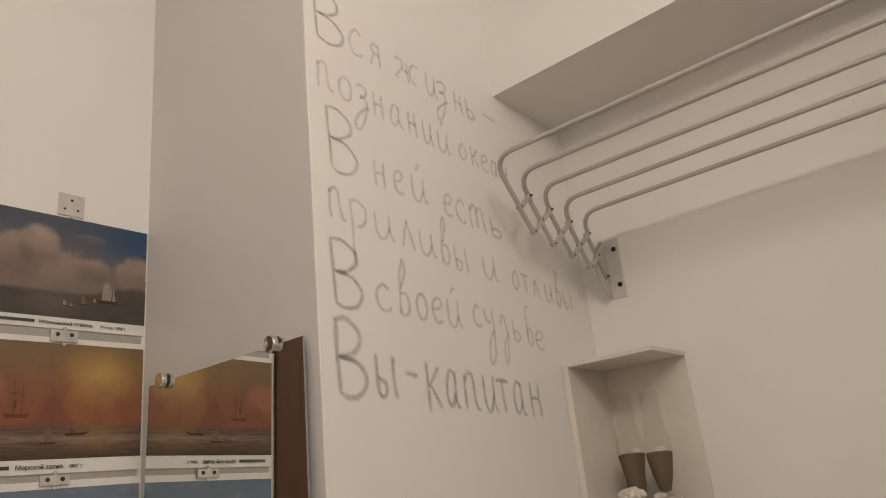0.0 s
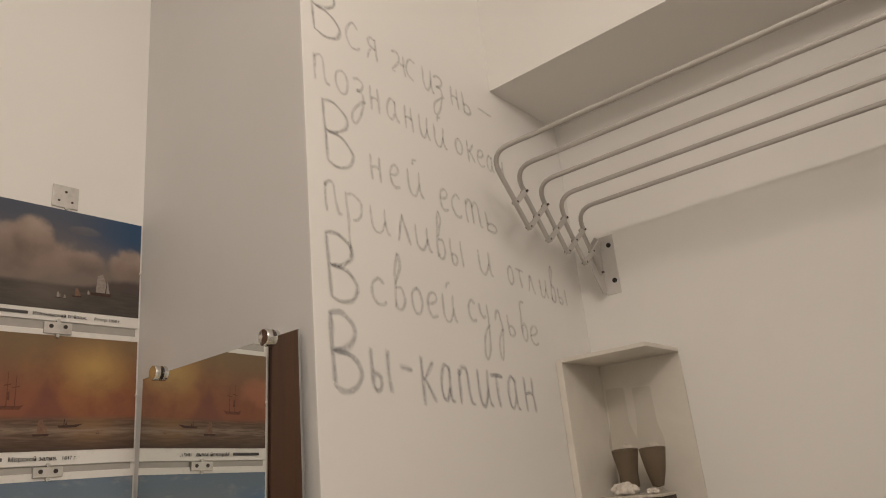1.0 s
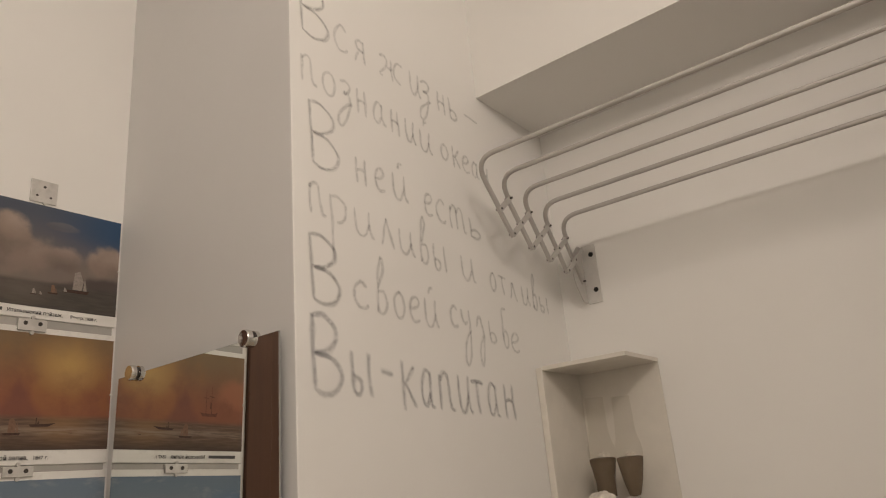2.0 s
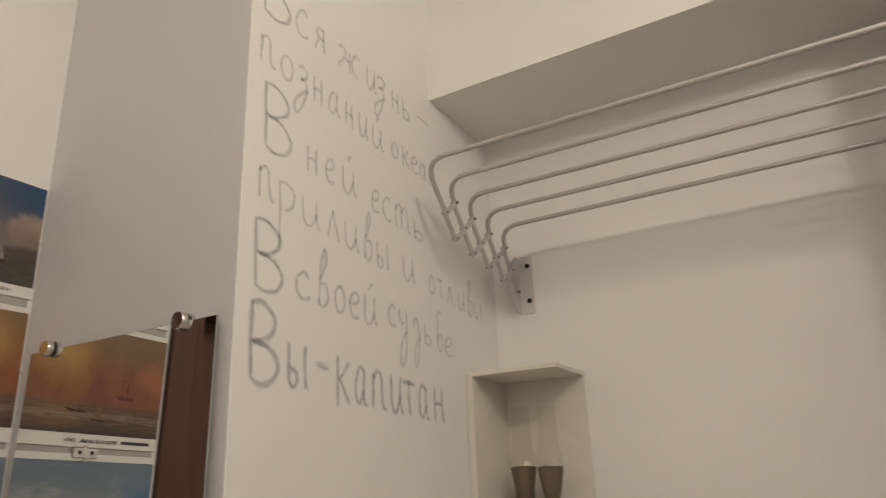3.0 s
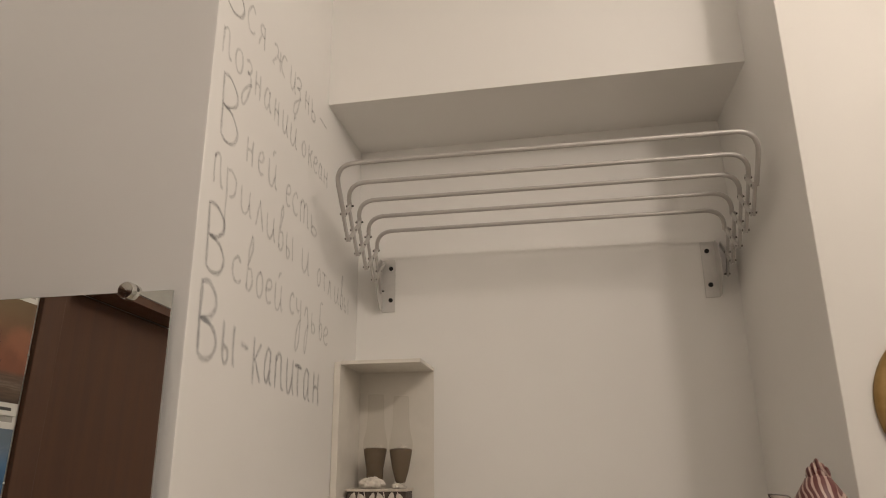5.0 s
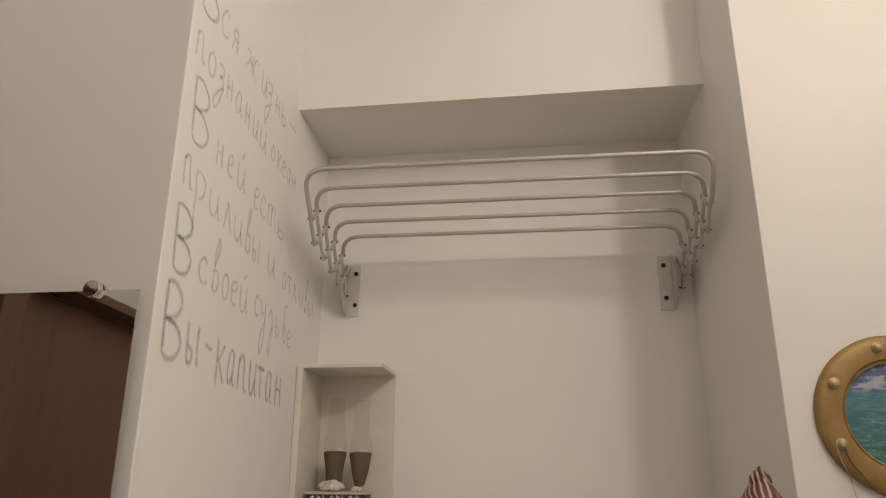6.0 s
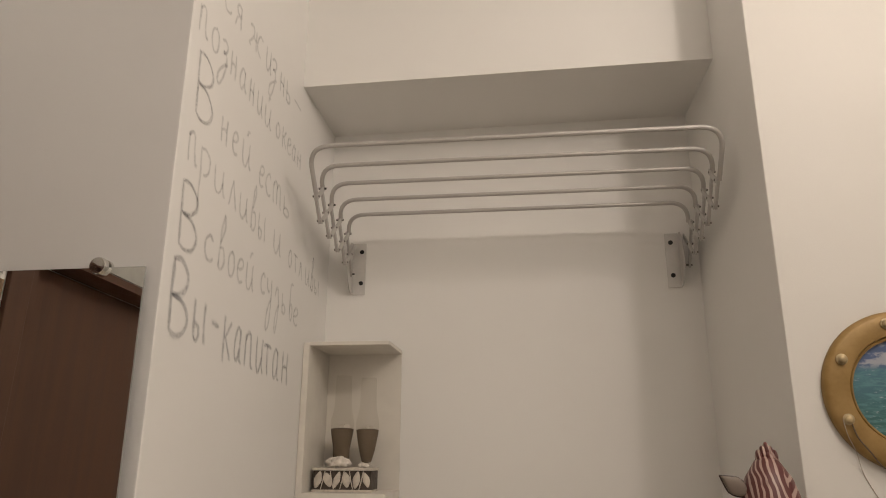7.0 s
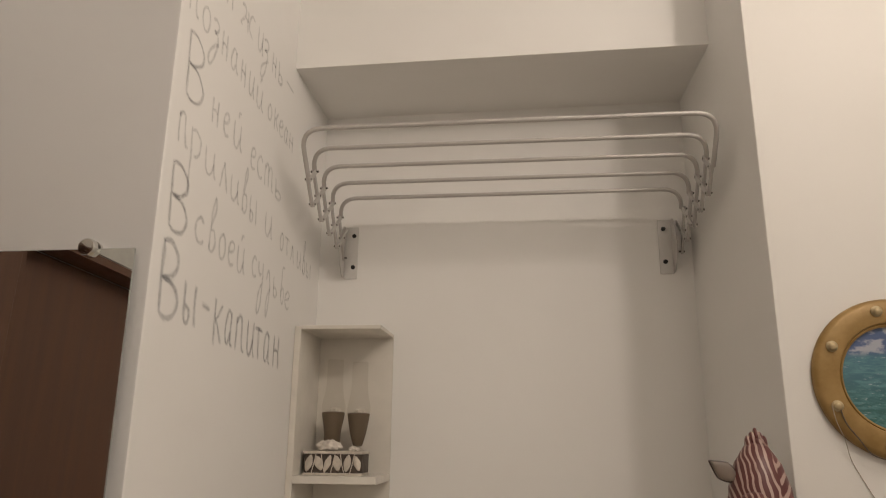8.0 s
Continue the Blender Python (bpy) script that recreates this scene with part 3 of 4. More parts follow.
PIVOT = (DEEP - 0.014, 2.161)  # the fixed pin of each wall bracket
for k, (y, z) in enumerate(RODS):
    xl, xr = 0.0712 + 0.0009 * k, 0.9152 - 0.0026 * k
    top, middle, low = pin_rows(k)
    down = Vector((0, top[0] - y, top[1] - z))
    ends = [middle, top] if k == 0 else [top]
    pts = [Vector((xl, *p)) for p in ends] + bend((xl, y, z), down, (1, 0, 0), 0.047) + bend((xr, y, z), (-1, 0, 0), down, 0.047) + [Vector((xr, *p)) for p in reversed(ends)]
    part("bar", tube(bmesh.new(), pts, 0.0050), BAR_SILVER, rack, smooth=True)
for x, inward, plate_at, screw_at in ((0.0695, 1, (0.067, 0.1015), 0.090), (0.9125, -1, (0.862, 0.895), 0.8760)):
    for k in range(5):
        top, middle, low = pin_rows(k)
        part("leg_link", flat_bar(bmesh.new(), x, top if k else middle, low, 0.0108, 0.0052), BAR_SILVER, rack)
        far_pin = pin_rows(k + 2)[0] if k < 3 else PIVOT
        if k < 4:
            part("cross_link", flat_bar(bmesh.new(), x + 0.0052 * inward, low, far_pin, 0.0112, 0.0030), LINK_SHADED, rack)
        if k == 0:
            part("cross_link", flat_bar(bmesh.new(), x + 0.0052 * inward, middle, pin_rows(1)[0], 0.0112, 0.0030), LINK_SHADED, rack)
        for p, reach in ((top, 0.0105 if inward > 0 else 0.0068), (middle, 0.0072), (low, 0.0072)):
            if p is top and k == 0:
                continue
            pin = bmesh.new()
            tube(pin, [(x - 0.0064 * inward, *p), (x + (reach + 0.0008) * inward, *p)], 0.0023, 10)
            part("rivet", pin, PIN_DARK, rack, "small dark rivet", True)
    plate = boxed(*plate_at, DEEP - 0.003, DEEP, 2.034, 2.173, bevel=0.001)
    bracket = part("bracket", plate, RACK_PLATE, rack, "grey steel wall bracket")
    cheek, outline = bmesh.new(), ((0.0, 2.171), (0.018, 2.171), (0.042, 2.150), (0.056, 2.096), (0.048, 2.072), (0.022, 2.038), (0.0, 2.036))
    sides = [[cheek.verts.new(((0.0660 if inward > 0 else 0.8955) + t, DEEP - 0.003 - d, z)) for d, z in outline] for t in (-0.001, 0.001)]
    cheek.faces.new(sides[0]), cheek.faces.new(list(reversed(sides[1])))
    for a in range(len(outline)):
        b = (a + 1) % len(outline)
        cheek.faces.new((sides[0][a], sides[1][a], sides[1][b], sides[0][b]))
    # the flange's shade comes from the darkened enamel
    part("flange", cheek, LINK_SHADED, bracket)
    for z in (2.149, 2.065):
        screw = bmesh.new()
        lathe(screw, (screw_at, DEEP - 0.003, z), [(0.0058, 0.0), (0.0055, 0.002), (0.003, 0.003), (0.0, 0.003)], axis="y", sides=14)
        part("screw", screw, HOLE_BLACK, bracket, "black screw head", True)


# ---------------------------------------------------------------- the mirror and its holders
MX0, MX1, MTOP, MLOW = -0.456, -0.018, 1.8965, 1.15
hung_mirror = thing("wall_mirror", ((MX0 + MX1) / 2, 0, MLOW), "frameless wall mirror leaning slightly on chrome stand-off holders", "mirror")
pane = boxed(MX0, MX1, -0.0118, -0.0086, MLOW, MTOP, bevel=0.0006, segments=1)
for v in pane.verts:  # it hangs a little out of true, its foot further off the wall
    v.co.x += 0.012 * (MTOP - v.co.z) if v.co.x > -0.2 else 0.0
    v.co.y += 0.0175 * (v.co.z - MTOP) - 0.0105 * (v.co.x + 0.237)
plate_glass = part("glass_plate", pane, MIRROR, hung_mirror)
plate_glass.data.materials.append(EDGE_GLASS)
for poly in plate_glass.data.polygons:
    poly.material_index = 0 if poly.normal.y < -0.9 else 1
for x in (-0.400, -0.088):
    for z, out in ((MTOP + 0.001, 0.0), (MLOW - 0.001, 0.013)):
        hold = lathe(bmesh.new(), (x, 0.0, z), [(0.0, 0.0), (0.0128, 0.0), (0.0128, out + 0.0066), (0.0104, out + 0.0068), (0.0104, out + 0.0132), (0.0131, out + 0.0134), (0.0131, out + 0.0205), (0.0118, out + 0.0225), (0.0, out + 0.0228)], axis="y", sides=28)
        h = part("holder", hold, CHROME, hung_mirror, "round chrome mirror holder", True)
        part("groove", lathe(bmesh.new(), (x, 0.0, z), [(0.0105, out + 0.0069), (0.0107, out + 0.0072), (0.0107, out + 0.0128), (0.0105, out + 0.0131)], axis="y", sides=24), GROOVE, h)


# ---------------------------------------------------------------- sea prints on the left wall
FACE, NEAR, OUTER = LEFT + 0.008, -0.006, -0.292


def caption(text, y, z, size, parent, material=None):
    """Printed title under a picture, reading away from the rear wall."""
    data = bpy.data.curves.new("caption", "FONT")
    data.body, data.size, data.align_x = text, size, "LEFT"
    data.extrude, data.offset = 0.0001, 0.00012
    ob = new("caption", data)
    ob.matrix_basis = Matrix(((0, 0, 1, FACE + 0.0006), (1, 0, 0, y), (0, 1, 0, z), (0, 0, 0, 1)))
    data.materials.append(INK)
    bpy.context.view_layer.update()
    mesh = bpy.data.meshes.new_from_object(ob.evaluated_get(bpy.context.evaluated_depsgraph_get()))
    m = ob.matrix_basis.copy()
    bpy.data.objects.remove(ob)
    mesh.transform(m)
    out = new("caption", mesh)
    out.parent = parent
    out.matrix_parent_inverse = Matrix.Translation(-parent.location)
    return tagged(out, text)


def sea_print(z0, z1, border, material, label, head=0.0015):
    pic = thing("sea_print", (FACE, (NEAR + OUTER) / 2, z0), label, "picture", "sea prints on the wall")
    part("backing_board", boxed(LEFT + 0.0015, FACE - 0.001, OUTER, NEAR, z0, z1, bevel=0.0008, segments=1), PAPER_WHITE, pic)
    part("print", boxed(FACE - 0.001, FACE, OUTER + 0.001, NEAR - 0.001, z0 + border, z1 - head), material, pic)
    for y in (NEAR, OUTER):
        stud = bmesh.new()
        bmesh.ops.create_uvsphere(stud, u_segments=10, v_segments=8, radius=0.0026, matrix=Matrix.Translation((FACE, y, z0 + (z1 - z0) * 0.52)))
        part("edge_stud", stud, PAPER_WHITE, pic, "small white edge stud", True)
    return pic


def ship(pic, y, z, size, colour, hull):
    """A tiny painted boat: hull and sails as thin patches of paint."""
    bm = bmesh.new()
    def patch(points):
        bm.faces.new([bm.verts.new((FACE + 0.0004, y + a * size, z + b * size)) for a, b in points])
    patch([(-0.2, 0.15), (0.2, 0.15), (0.26, 0.55), (0.08, 1.0), (-0.14, 0.9)])
    patch([(0.26, 0.15), (0.42, 0.15), (0.30, 0.75)])
    part("painted_sail", bm, colour, pic)
    bm = bmesh.new()
    patch([(-0.4, 0.0), (0.45, 0.0), (0.52, 0.14), (-0.48, 0.12)])
    part("painted_hull", bm, hull, pic)


def tall_ship(pic, y, z, size, mast, hull):
    """A painted ship at anchor: a long low hull, a raised bow, bare masts and a slack sail."""
    bm = bmesh.new()
    def patch(points):
        bm.faces.new([bm.verts.new((FACE + 0.0004, y + a * size, z + b * size)) for a, b in points])
    for a, top in ((-0.16, 1.75), (0.20, 1.6)):
        patch([(a - 0.022, 0.1), (a + 0.022, 0.1), (a + 0.010, top), (a - 0.010, top)])
        patch([(a - 0.16, top * 0.62), (a + 0.15, top * 0.66), (a + 0.15, top * 0.69), (a - 0.16, top * 0.65)])
    patch([(-0.18, 0.42), (-0.04, 0.44), (-0.06, 0.85), (-0.15, 0.8)])
    part("painted_rig", bm, mast, pic)
    bm = bmesh.new()
    patch([(-0.5, 0.0), (0.42, 0.0), (0.60, 0.24), (0.40, 0.17), (-0.40, 0.17), (-0.58, 0.28)])
    part("painted_hull", bm, hull, pic)


def rowing_boat(pic, y, z, size, hull):
    """A long painted boat with a short mast."""
    bm = bmesh.new()
    for points in ([(-0.55, 0.06), (-0.45, -0.06), (0.45, -0.04), (0.85, 0.16), (0.30, 0.10)], [(-0.22, 0.08), (-0.17, 0.08), (-0.16, 0.42), (-0.20, 0.42)], [(-0.16, 0.08), (-0.02, 0.09), (-0.06, 0.26)]):
        bm.faces.new([bm.verts.new((FACE + 0.0004, y + a * size, z + b * size)) for a, b in points])
    part("painted_hull", bm, hull, pic)


def print_paint(name, colour):
    n = Nodes(name)
    c = n.mix(n.span(n.noise(300, 4), 0.35, 0.7), colour, [v * 0.75 for v in colour])
    return n.finish(c, 0.42, 0, 0.18)


SAIL_PAINT = print_paint("sail_paint", (0.33, 0.29, 0.255))
DARK_PAINT = print_paint("hull_paint", (0.075, 0.045, 0.036))
RED_PAINT = print_paint("dusky_sail_paint", (0.165, 0.066, 0.046))
DIM_PAINT = print_paint("dim_sail_paint", (0.23, 0.135, 0.09))

evening = sea_print(1.994, 2.199, 0.020, seascape_evening(), "glossy sea painting print with blue sky and rosy cloud")
ship(evening, -0.080, 2.047, 0.041, SAIL_PAINT, DARK_PAINT)
ship(evening, -0.101, 2.046, 0.009, SAIL_PAINT, DARK_PAINT)
ship(evening, -0.121, 2.040, 0.017, DIM_PAINT, DARK_PAINT)
ship(evening, -0.152, 2.035, 0.011, SAIL_PAINT, DARK_PAINT)
ship(evening, -0.141, 2.035, 0.007, SAIL_PAINT, DARK_PAINT)
caption("Итальянский пейзаж.", -0.190, 2.0012, 0.0086, evening)
caption("Вечер. 1858 г.", -0.088, 2.0012, 0.0074, evening)
part("caption_bar", boxed(FACE, FACE + 0.0004, -0.270, -0.197, 2.0018, 2.0068), INK, evening)

sunset = sea_print(1.757, 1.979, 0.023, seascape_sunset(), "glossy sea painting print with an orange sunset", 0.010)
tall_ship(sunset, -0.212, 1.845, 0.034, RED_PAINT, RED_PAINT)
rowing_boat(sunset, -0.122, 1.818, 0.030, DARK_PAINT)
ship(sunset, -0.164, 1.803, 0.027, DIM_PAINT, DARK_PAINT)
ship(sunset, -0.072, 1.806, 0.006, DIM_PAINT, DARK_PAINT)
caption("Морской залив.", -0.208, 1.7652, 0.0096, sunset)
caption("1847 г.", -0.128, 1.7652, 0.0082, sunset)
part("caption_bar", boxed(FACE, FACE + 0.0004, -0.276, -0.216, 1.7660, 1.7715), INK, sunset)

day = sea_print(1.526, 1.746, 0.022, seascape_day(), "glossy sea painting print with a pale blue sky", 0.012)
part("caption_bar", boxed(FACE, FACE + 0.0004, -0.235, -0.110, 1.5345, 1.5400), INK, day)


def clip(z0, z1, holes, label):
    """A zinc plate screwed to the wall that grips the prints' edges."""
    y0, y1 = -0.171, -0.126
    front = FACE + 0.0036 if z1 - z0 < 0.03 else LEFT + 0.0040  # the small clips grip over the prints' edges
    c = thing("print_clip", (LEFT, (y0 + y1) / 2, z0), label, "clip", "clips of the prints")
    body = part("plate", boxed(LEFT, front, y0, y1, z0, z1, bevel=0.0007), PLATE_STEEL, c)
    for y, z, r in holes:
        hole = bmesh.new()
        tube(hole, [(front - 0.0006, y, z), (front + 0.0005, y, z)], r, 12)
        part("screw", hole, GROOVE, body, "dark screw in its hole", True)
    for z in (z0 - 0.003, z1 + 0.003) if z1 - z0 < 0.03 else (z0 - 0.003,):
        tab = bmesh.new()
        tube(tab, [(FACE + 0.0002, -0.1485, z), (FACE + 0.0032, -0.1485, z)], 0.0034, 12)
        part("stud", tab, PLATE_STEEL, body, smooth=True)


clip(2.204, 2.246, [(-0.160, 2.216, 0.0022), (-0.137, 2.216, 0.0022), (-0.1485, 2.234, 0.0026)], "zinc hanging plate above the prints")
clip(1.9715, 1.9915, [(-0.160, 1.984, 0.0036), (-0.137, 1.984, 0.0036)], "small zinc clip between two prints")
clip(1.7390, 1.7550, [(-0.160, 1.748, 0.0036), (-0.137, 1.748, 0.0036)], "small zinc clip between two prints")
for z in (1.9865, 1.7515):
    rail = part("print_rail", boxed(LEFT, LEFT + 0.004, OUTER + 0.004, NEAR - 0.004, z - 0.0072 if z > 1.9 else z - 0.0052, z + 0.0072 if z > 1.9 else z + 0.0052), RAIL_SHADE_GREY)
    tagged(rail, "grey backing rail between the prints", "rail", "rails of the prints")


# ---------------------------------------------------------------- the corner shelf and what stands on it
shelf = thing("corner_shelf", (0.1, DEEP, 1.15), "white open corner shelf unit with one side panel", "shelf")
part("side_panel", boxed(0.001, 0.016, 0.649, DEEP - 0.001, 1.15, 1.887, bevel=0.0008), WHITE_BOARD, shelf)
part("board", boxed(0.016, 0.203, 0.650, DEEP - 0.001, 1.880, 1.889, bevel=0.0012), WHITE_BOARD, shelf)
part("board", boxed(0.016, 0.203, 0.648, DEEP - 0.001, 1.541, 1.557, bevel=0.0012), WHITE_BOARD, shelf)
part("board", boxed(0.016, 0.203, 0.648, DEEP - 0.001, 1.190, 1.206, bevel=0.0012), WHITE_BOARD, shelf)
part("back_panel", boxed(0.016, 0.202, DEEP - 0.005, DEEP - 0.001, 1.206, 1.880), WHITE_BOARD, shelf)

BX0, BX1, BY0, BY1, BZ0, BZ1 = 0.023, 0.163, 0.694, 0.765, 1.557, 1.609
casket = thing("carved_box", ((BX0 + BX1) / 2, BY0, BZ0), "small dark box with whitewashed carved leaves", "box")
body = part("body", boxed(BX0 + 0.003, BX1 - 0.003, BY0 + 0.003, BY1, BZ0 + 0.004, BZ1 - 0.005, bevel=0.001), SHELF_WOOD_DARK, casket)
part("lid", boxed(BX0, BX1, BY0 - 0.001, BY1, BZ1 - 0.006, BZ1, bevel=0.0015), CARVED_LIGHT, casket)
part("plinth", boxed(BX0, BX1, BY0 - 0.001, BY1, BZ0, BZ0 + 0.005, bevel=0.0015), CARVED_LIGHT, casket)
for i in range(6):
    leaf = bmesh.new()
    bmesh.ops.create_uvsphere(leaf, u_segments=12, v_segments=8, radius=1)
    lean = Matrix.Rotation((-1) ** i * radians(16 + 7 * math.sin(i * 1.3)), 4, "Y")
    for v in leaf.verts:
        v.co = lean @ Vector((v.co.x * (0.0092 + 0.0014 * math.sin(i * 2.4) - 0.0030 * abs(v.co.z)), v.co.y * 0.0034, v.co.z * (0.0180 + 0.0012 * math.cos(i * 3.1)))) + Vector((BX0 + 0.014 + i * 0.0222 + 0.0012 * math.sin(i * 1.7), BY0 + 0.003, (BZ0 + BZ1) / 2))
    part("carved_leaf", leaf, CARVED_LIGHT, body, smooth=True)
for i in range(5):  # thin carved stems between the leaves
    x, s = BX0 + 0.0252 + i * 0.0222, (-1) ** i
    stem = tube(bmesh.new(), [(x - 0.004 * s, BY0 + 0.0025, BZ0 + 0.006), (x + 0.001 * s, BY0 + 0.0015, BZ0 + 0.024), (x + 0.005 * s, BY0 + 0.0025, BZ1 - 0.007)], 0.0013, 6)
    part("carved_stem", stem, CARVED_LIGHT, body, smooth=True)

VASE = [(0.0, 0.0), (0.016, 0.0), (0.0155, 0.003), (0.009, 0.008), (0.0120, 0.015), (0.0195, 0.040), (0.0258, 0.076), (0.0274, 0.096), (0.0262, 0.108), (0.0218, 0.122), (0.0192, 0.140), (0.0182, 0.204)]


def sand_vase(x, y, base, size, foot):
    v = thing("sand_glass", (x, y, base), "tall clear glass half filled with dark brown sand", "glass", "glasses on the box")
    part("bowl", lathe(bmesh.new(), (x, y, base), [(max(r * size, foot if 0.012 < h < 0.07 else 0.0), h * size) for r, h in VASE], sides=36), GLASS, v, smooth=True)
    fill = [(0.0, 0.010), (0.0108, 0.0125), (0.0186, 0.040), (0.0250, 0.076), (0.0262, 0.084), (0.018, 0.0865), (0.008, 0.0845), (0.0, 0.086)]
    part("sand", lathe(bmesh.new(), (x, y, base), [(max(r * size, foot - 0.0010) if 0.012 < h < 0.07 else r * size, h * size) for r, h in fill], sides=36), SAND, v, "dark brown sand", True)


sand_vase(0.0755, 0.746, BZ1, 1.03, 0.0200)
sand_vase(0.1385, 0.738, BZ1, 1.0, 0.0)


def shell(x, y, z, size, label, seed):
    bm = bmesh.new()
    bmesh.ops.create_icosphere(bm, subdivisions=4, radius=1)
    for v in bm.verts:
        r = 1 + 0.28 * noise.noise(v.co * 2.2 + Vector((seed, 0, 0))) + 0.10 * math.sin(9 * math.atan2(v.co.y, v.co.x) + seed)
        v.co = Vector((v.co.x * 1.5 * r, v.co.y * 0.8 * r, max(v.co.z, -0.55) * 0.8 * r))
    low = min(v.co.z for v in bm.verts)
    for v in bm.verts:
        v.co = v.co * size + Vector((x, y, z - low * size))
    return tagged(part("sea_shell", bm, SHELL_WHITE, None, "", True), label, "shell", "shells on the box")


shell(0.0790, 0.746, BZ1 + 0.0845, 0.0098, "small white sea shell lying on the sand", 2.2)
shell(0.1410, 0.738, BZ1 + 0.0845, 0.0082, "small white sea shell lying on the sand", 5.2)
shell(0.079, 0.712, BZ1, 0.0175, "knobbly off-white sea shell on the box", 1.3)
shell(0.138, 0.708, BZ1, 0.0078, "small flat off-white sea shell on the box", 4.1)


# ---------------------------------------------------------------- the porthole on the step of the wall
PC, PS = (1.131, 1.741), 1.0327  # centre and scale of the porthole
porthole = thing("porthole_picture", (PC[0], STEP, PC[1] - 0.132), "round gold porthole frame with a turquoise sea picture", "picture")
ring = lathe(bmesh.new(), (PC[0], STEP, PC[1]), [(r * PS, h) for r, h in ((0.086, 0.0), (0.1265, 0.0), (0.1270, 0.007), (0.1245, 0.012), (0.118, 0.0150), (0.094, 0.0170), (0.0885, 0.0155), (0.0865, 0.010), (0.086, 0.0))], axis="y", sides=96)
part("ring", ring, BRASS, porthole, smooth=True)
part("picture", lathe(bmesh.new(), (PC[0], STEP, PC[1]), [(r * PS, h) for r, h in ((0.0, 0.001), (0.089, 0.001), (0.089, 0.004), (0.0, 0.0042))], axis="y", sides=64), porthole_sea(), porthole, "printed turquoise sea under a cloudy sky")
part("inner_rim", lathe(bmesh.new(), (PC[0], STEP, PC[1]), [(r * PS, h) for r, h in ((0.0815, 0.003), (0.0870, 0.003), (0.0870, 0.0105), (0.0850, 0.0125), (0.0820, 0.0105), (0.0815, 0.003))], axis="y", sides=96), BRASS, porthole, smooth=True)


def smooth_cord(points, steps=6):
    """A rounded line through the given points."""
    pts = [Vector(p) for p in points]
    out = []
    for i in range(len(pts) - 1):
        a, b, c, d = pts[max(i - 1, 0)], pts[i], pts[i + 1], pts[min(i + 2, len(pts) - 1)]
        for j in range(steps):
            t = j / steps
            out.append(0.5 * (2 * b + (c - a) * t + (2 * a - 5 * b + 4 * c - d) * t * t + (3 * b - a - 3 * c + d) * t ** 3))
    return out + [pts[-1]]


BOLT = plain("pale_gold_bolt", (0.50, 0.39, 0.22), 0.4, 0.25, 0.75, 90)
for k in range(7):
    a = radians(101 + k * 360 / 7)
    x, z = PC[0] + 0.1075 * PS * math.cos(a), PC[1] + 0.1075 * PS * math.sin(a)
    bolt = lathe(bmesh.new(), (x, STEP - 0.0170, z), [(0.0092, 0.0), (0.0092, 0.0015), (0.0082, 0.0022), (0.0074, 0.0024), (0.0072, 0.0045), (0.0056, 0.0070), (0.0028, 0.0082), (0.0, 0.0084)], axis="y", sides=20)
    part("bolt", bolt, BOLT, porthole, "domed pale gold bolt", True)


CORD = plain("dark_brown_cord", (0.13, 0.095, 0.065), 0.7, 0, 0.7, 200)
PALE_CORD = plain("pale_beige_cord", (0.46, 0.40, 0.32), 0.7, 0, 0.8, 200)
cord = thing("hanging_cord", (1.0288, STEP, 1.6966), "thin brown and beige cords tied to the porthole's lower bolt", "cord")
part("strand", tube(bmesh.new(), smooth_cord([(1.0267, STEP - 0.0185, 1.6987), (1.0319, STEP - 0.019, 1.6914), (1.0391, STEP - 0.019, 1.6677), (1.0546, STEP - 0.019, 1.6450), (1.0721, STEP - 0.018, 1.6212), (1.1021, STEP - 0.016, 1.6109)]), 0.0011, 6), CORD, cord, smooth=True)
part("strand", tube(bmesh.new(), smooth_cord([(1.0205, STEP - 0.0185, 1.6956), (1.0246, STEP - 0.018, 1.6708), (1.0350, STEP - 0.014, 1.6450), (1.0463, STEP - 0.0015, 1.6109), (1.0639, STEP - 0.0015, 1.5727), (1.0825, STEP - 0.0015, 1.5365)]), 0.0006, 6), PALE_CORD, cord, smooth=True)


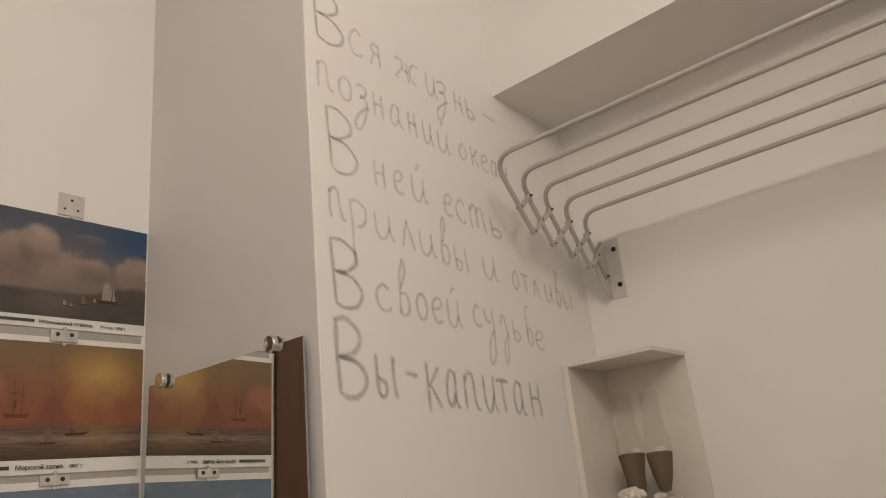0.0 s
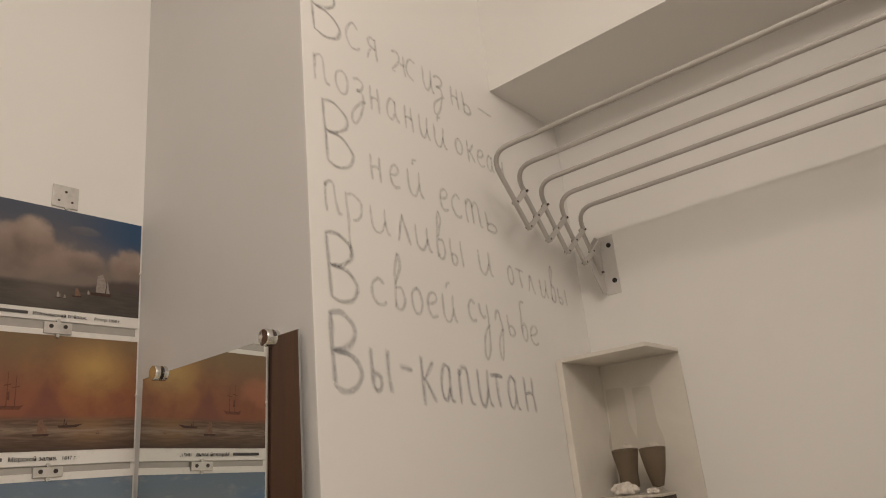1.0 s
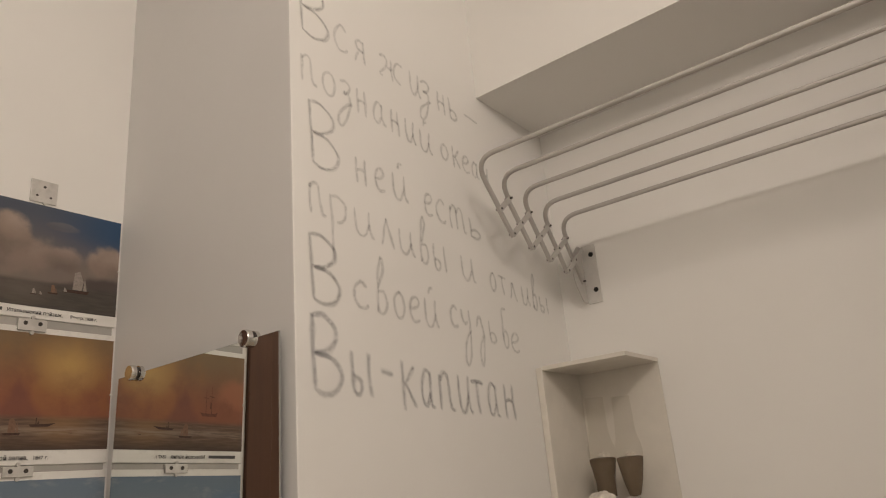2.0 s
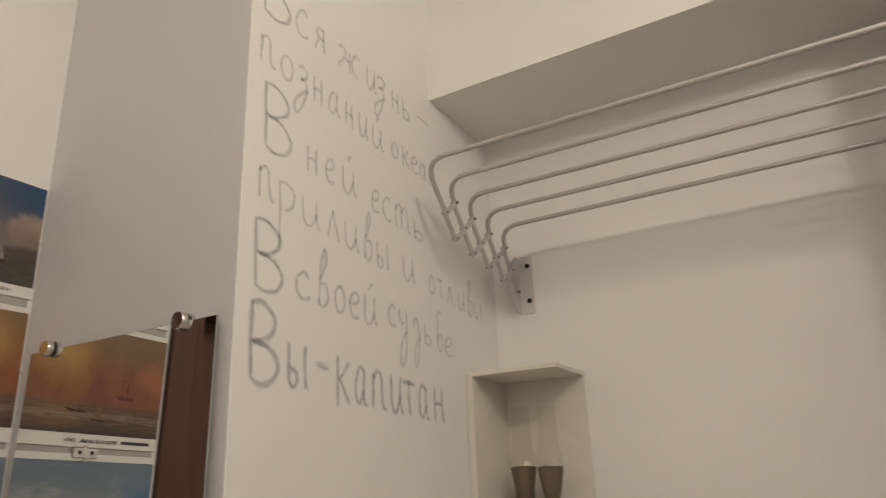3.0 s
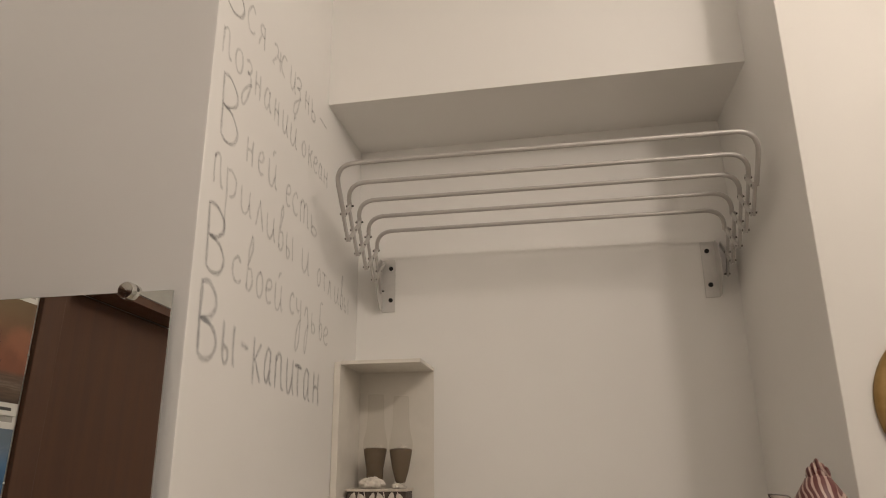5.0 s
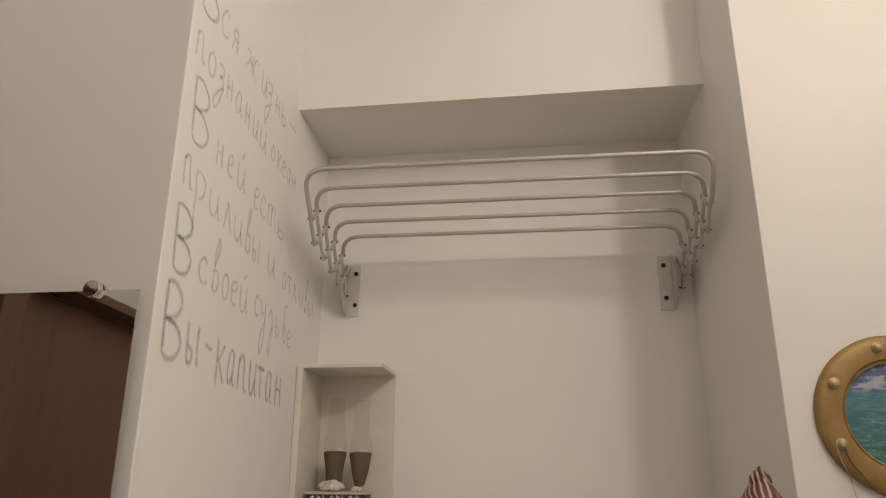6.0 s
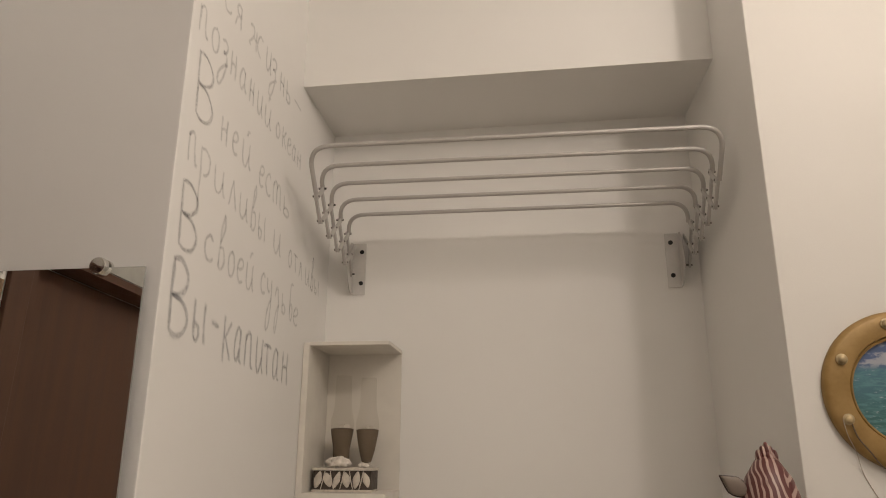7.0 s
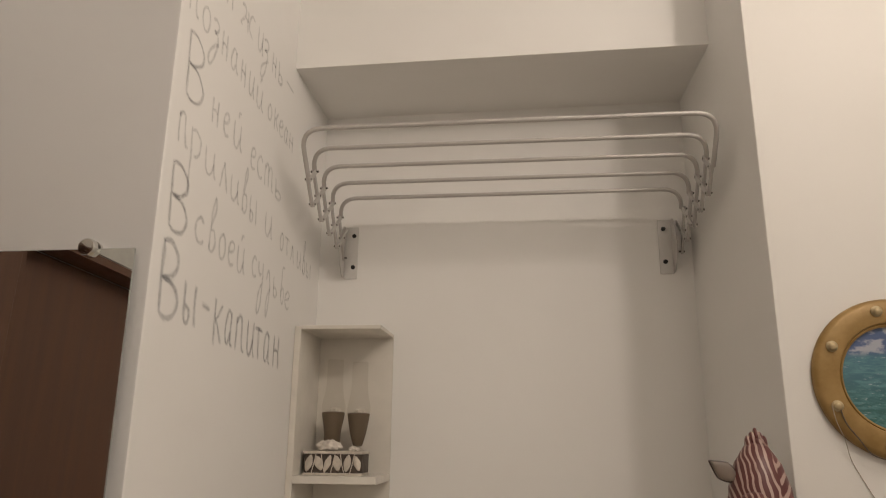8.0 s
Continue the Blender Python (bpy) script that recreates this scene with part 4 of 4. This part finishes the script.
# ---------------------------------------------------------------- the striped carved animal that stands in the recess
def zebra_statue():
    """Tall carved zebra: plinth, legs and body below, long neck, head with an upright mane and a pricked ear."""
    bm = bmesh.new()
    cx, cy = 0.891, 0.292
    box(bm, cx - 0.11, cx + 0.045, cy - 0.06, cy + 0.12, 0.0, 0.03, bevel=0.006)
    for x, y in ((-0.040, -0.02), (0.020, -0.02), (-0.040, 0.075), (0.020, 0.075)):
        lathe(bm, (cx + x, cy + y, 0.03), [(0.016, 0.0), (0.014, 0.2), (0.018, 0.45), (0.024, 0.70)], sides=12)

    def lump(x, y, z, sx, sy, sz):
        for v in bmesh.ops.create_uvsphere(bm, u_segments=20, v_segments=14, radius=1)["verts"]:
            v.co = Vector((cx + x + v.co.x * sx, cy + y + v.co.y * sy, z + v.co.z * sz))

    lump(-0.010, 0.027, 0.80, 0.050, 0.085, 0.115)
    neck = [(0.047, 0.0), (0.048, 0.25), (0.050, 0.50), (0.0525, 0.66), (0.0515, 0.725), (0.046, 0.770), (0.035, 0.806), (0.018, 0.832), (0.0, 0.840)]
    lathe(bm, (cx, cy, 0.80), neck, sides=28)
    lump(-0.020, -0.040, 1.530, 0.028, 0.050, 0.036)
    for k in range(8):
        lump(0.004 + 0.005 * k, 0.004 + 0.005 * k, 1.632 - 0.020 * k, 0.007, 0.016, 0.013)
    for k in range(5):  # the tuft of the mane between the ears
        lump(-0.010 + 0.007 * k, 0.004 + 0.003 * k, 1.644 - 0.004 * abs(k - 2), 0.0052, 0.010, 0.017 - 0.002 * abs(k - 2))
    m, ears = Matrix.Rotation(-0.95, 4, "Y"), ([], [])
    for ear, grow, back in ((ears[0], 1.0, 0.0), (ears[1], 1.13, 0.005)):  # a pale hollow within a dark rim
        for v in bmesh.ops.create_uvsphere(bm, u_segments=14, v_segments=10, radius=1)["verts"]:
            hollow = 0.35 if v.co.y < 0 else 1.0
            ear.append(v)
            v.co = m @ Vector((v.co.x * 0.013 * grow * (1.05 - 0.75 * max(v.co.z, 0)), v.co.y * 0.010 * hollow, v.co.z * 0.022 * grow + 0.016)) + Vector((cx - 0.043, cy - 0.012 + back, 1.586))
    inner, rim = set(ears[0]), set(ears[1])
    for f in bm.faces:
        f.material_index = 1 if all(v in inner for v in f.verts) else 2 if all(v in rim for v in f.verts) else 0
    animal = part("zebra_statue", bm, zebra_coat(), None, "", True)
    animal.data.materials.append(plain("grey_beige_ear", (0.20, 0.160, 0.128), 0.5))
    animal.data.materials.append(plain("dark_brown_rim", (0.045, 0.026, 0.022), 0.5))
    return tagged(animal, "carved zebra statue with red-brown and cream stripes", "statue")


zebra_statue()

# ---------------------------------------------------------------- the lamps that light the hall
sconce = thing("wall_lamp", (FAR, LAMP.y, LAMP.z - 0.05), "chrome wall lamp with a round opal bulb", "lamp")
part("wall_plate", lathe(bmesh.new(), (0, 0, 0), [(0.0, 0.0), (0.05, 0.0), (0.05, 0.008), (0.042, 0.016), (0.0, 0.018)], sides=32), CHROME, sconce, smooth=True).matrix_basis = pose(FAR, LAMP.y, LAMP.z, 0, -90, 0)
part("arm", tube(bmesh.new(), [(FAR - 0.014, LAMP.y, LAMP.z), (LAMP.x + 0.11, LAMP.y, LAMP.z)], 0.008, 14), CHROME, sconce, smooth=True)
part("socket", tube(bmesh.new(), [(LAMP.x + 0.11, LAMP.y, LAMP.z), (LAMP.x + 0.062, LAMP.y, LAMP.z)], 0.020, 20), WHITE_ENAMEL, sconce, "white bulb socket", True)
# body for the assumed fill lamp, out of view
assumed_ceiling_lamp = thing("assumed_ceiling_lamp", (HALL_LAMP.x, HALL_LAMP.y, TOP), "flat round white ceiling lamp, assumed, out of view", "lamp")
part("body", lathe(bmesh.new(), (HALL_LAMP.x, HALL_LAMP.y, HALL_LAMP.z + 0.006), [(0.0, 0.0), (0.172, 0.0), (0.185, 0.008), (0.188, 0.03), (0.18, TOP - HALL_LAMP.z - 0.006), (0.0, TOP - HALL_LAMP.z - 0.006)], sides=48), WHITE_ENAMEL, assumed_ceiling_lamp, smooth=True)
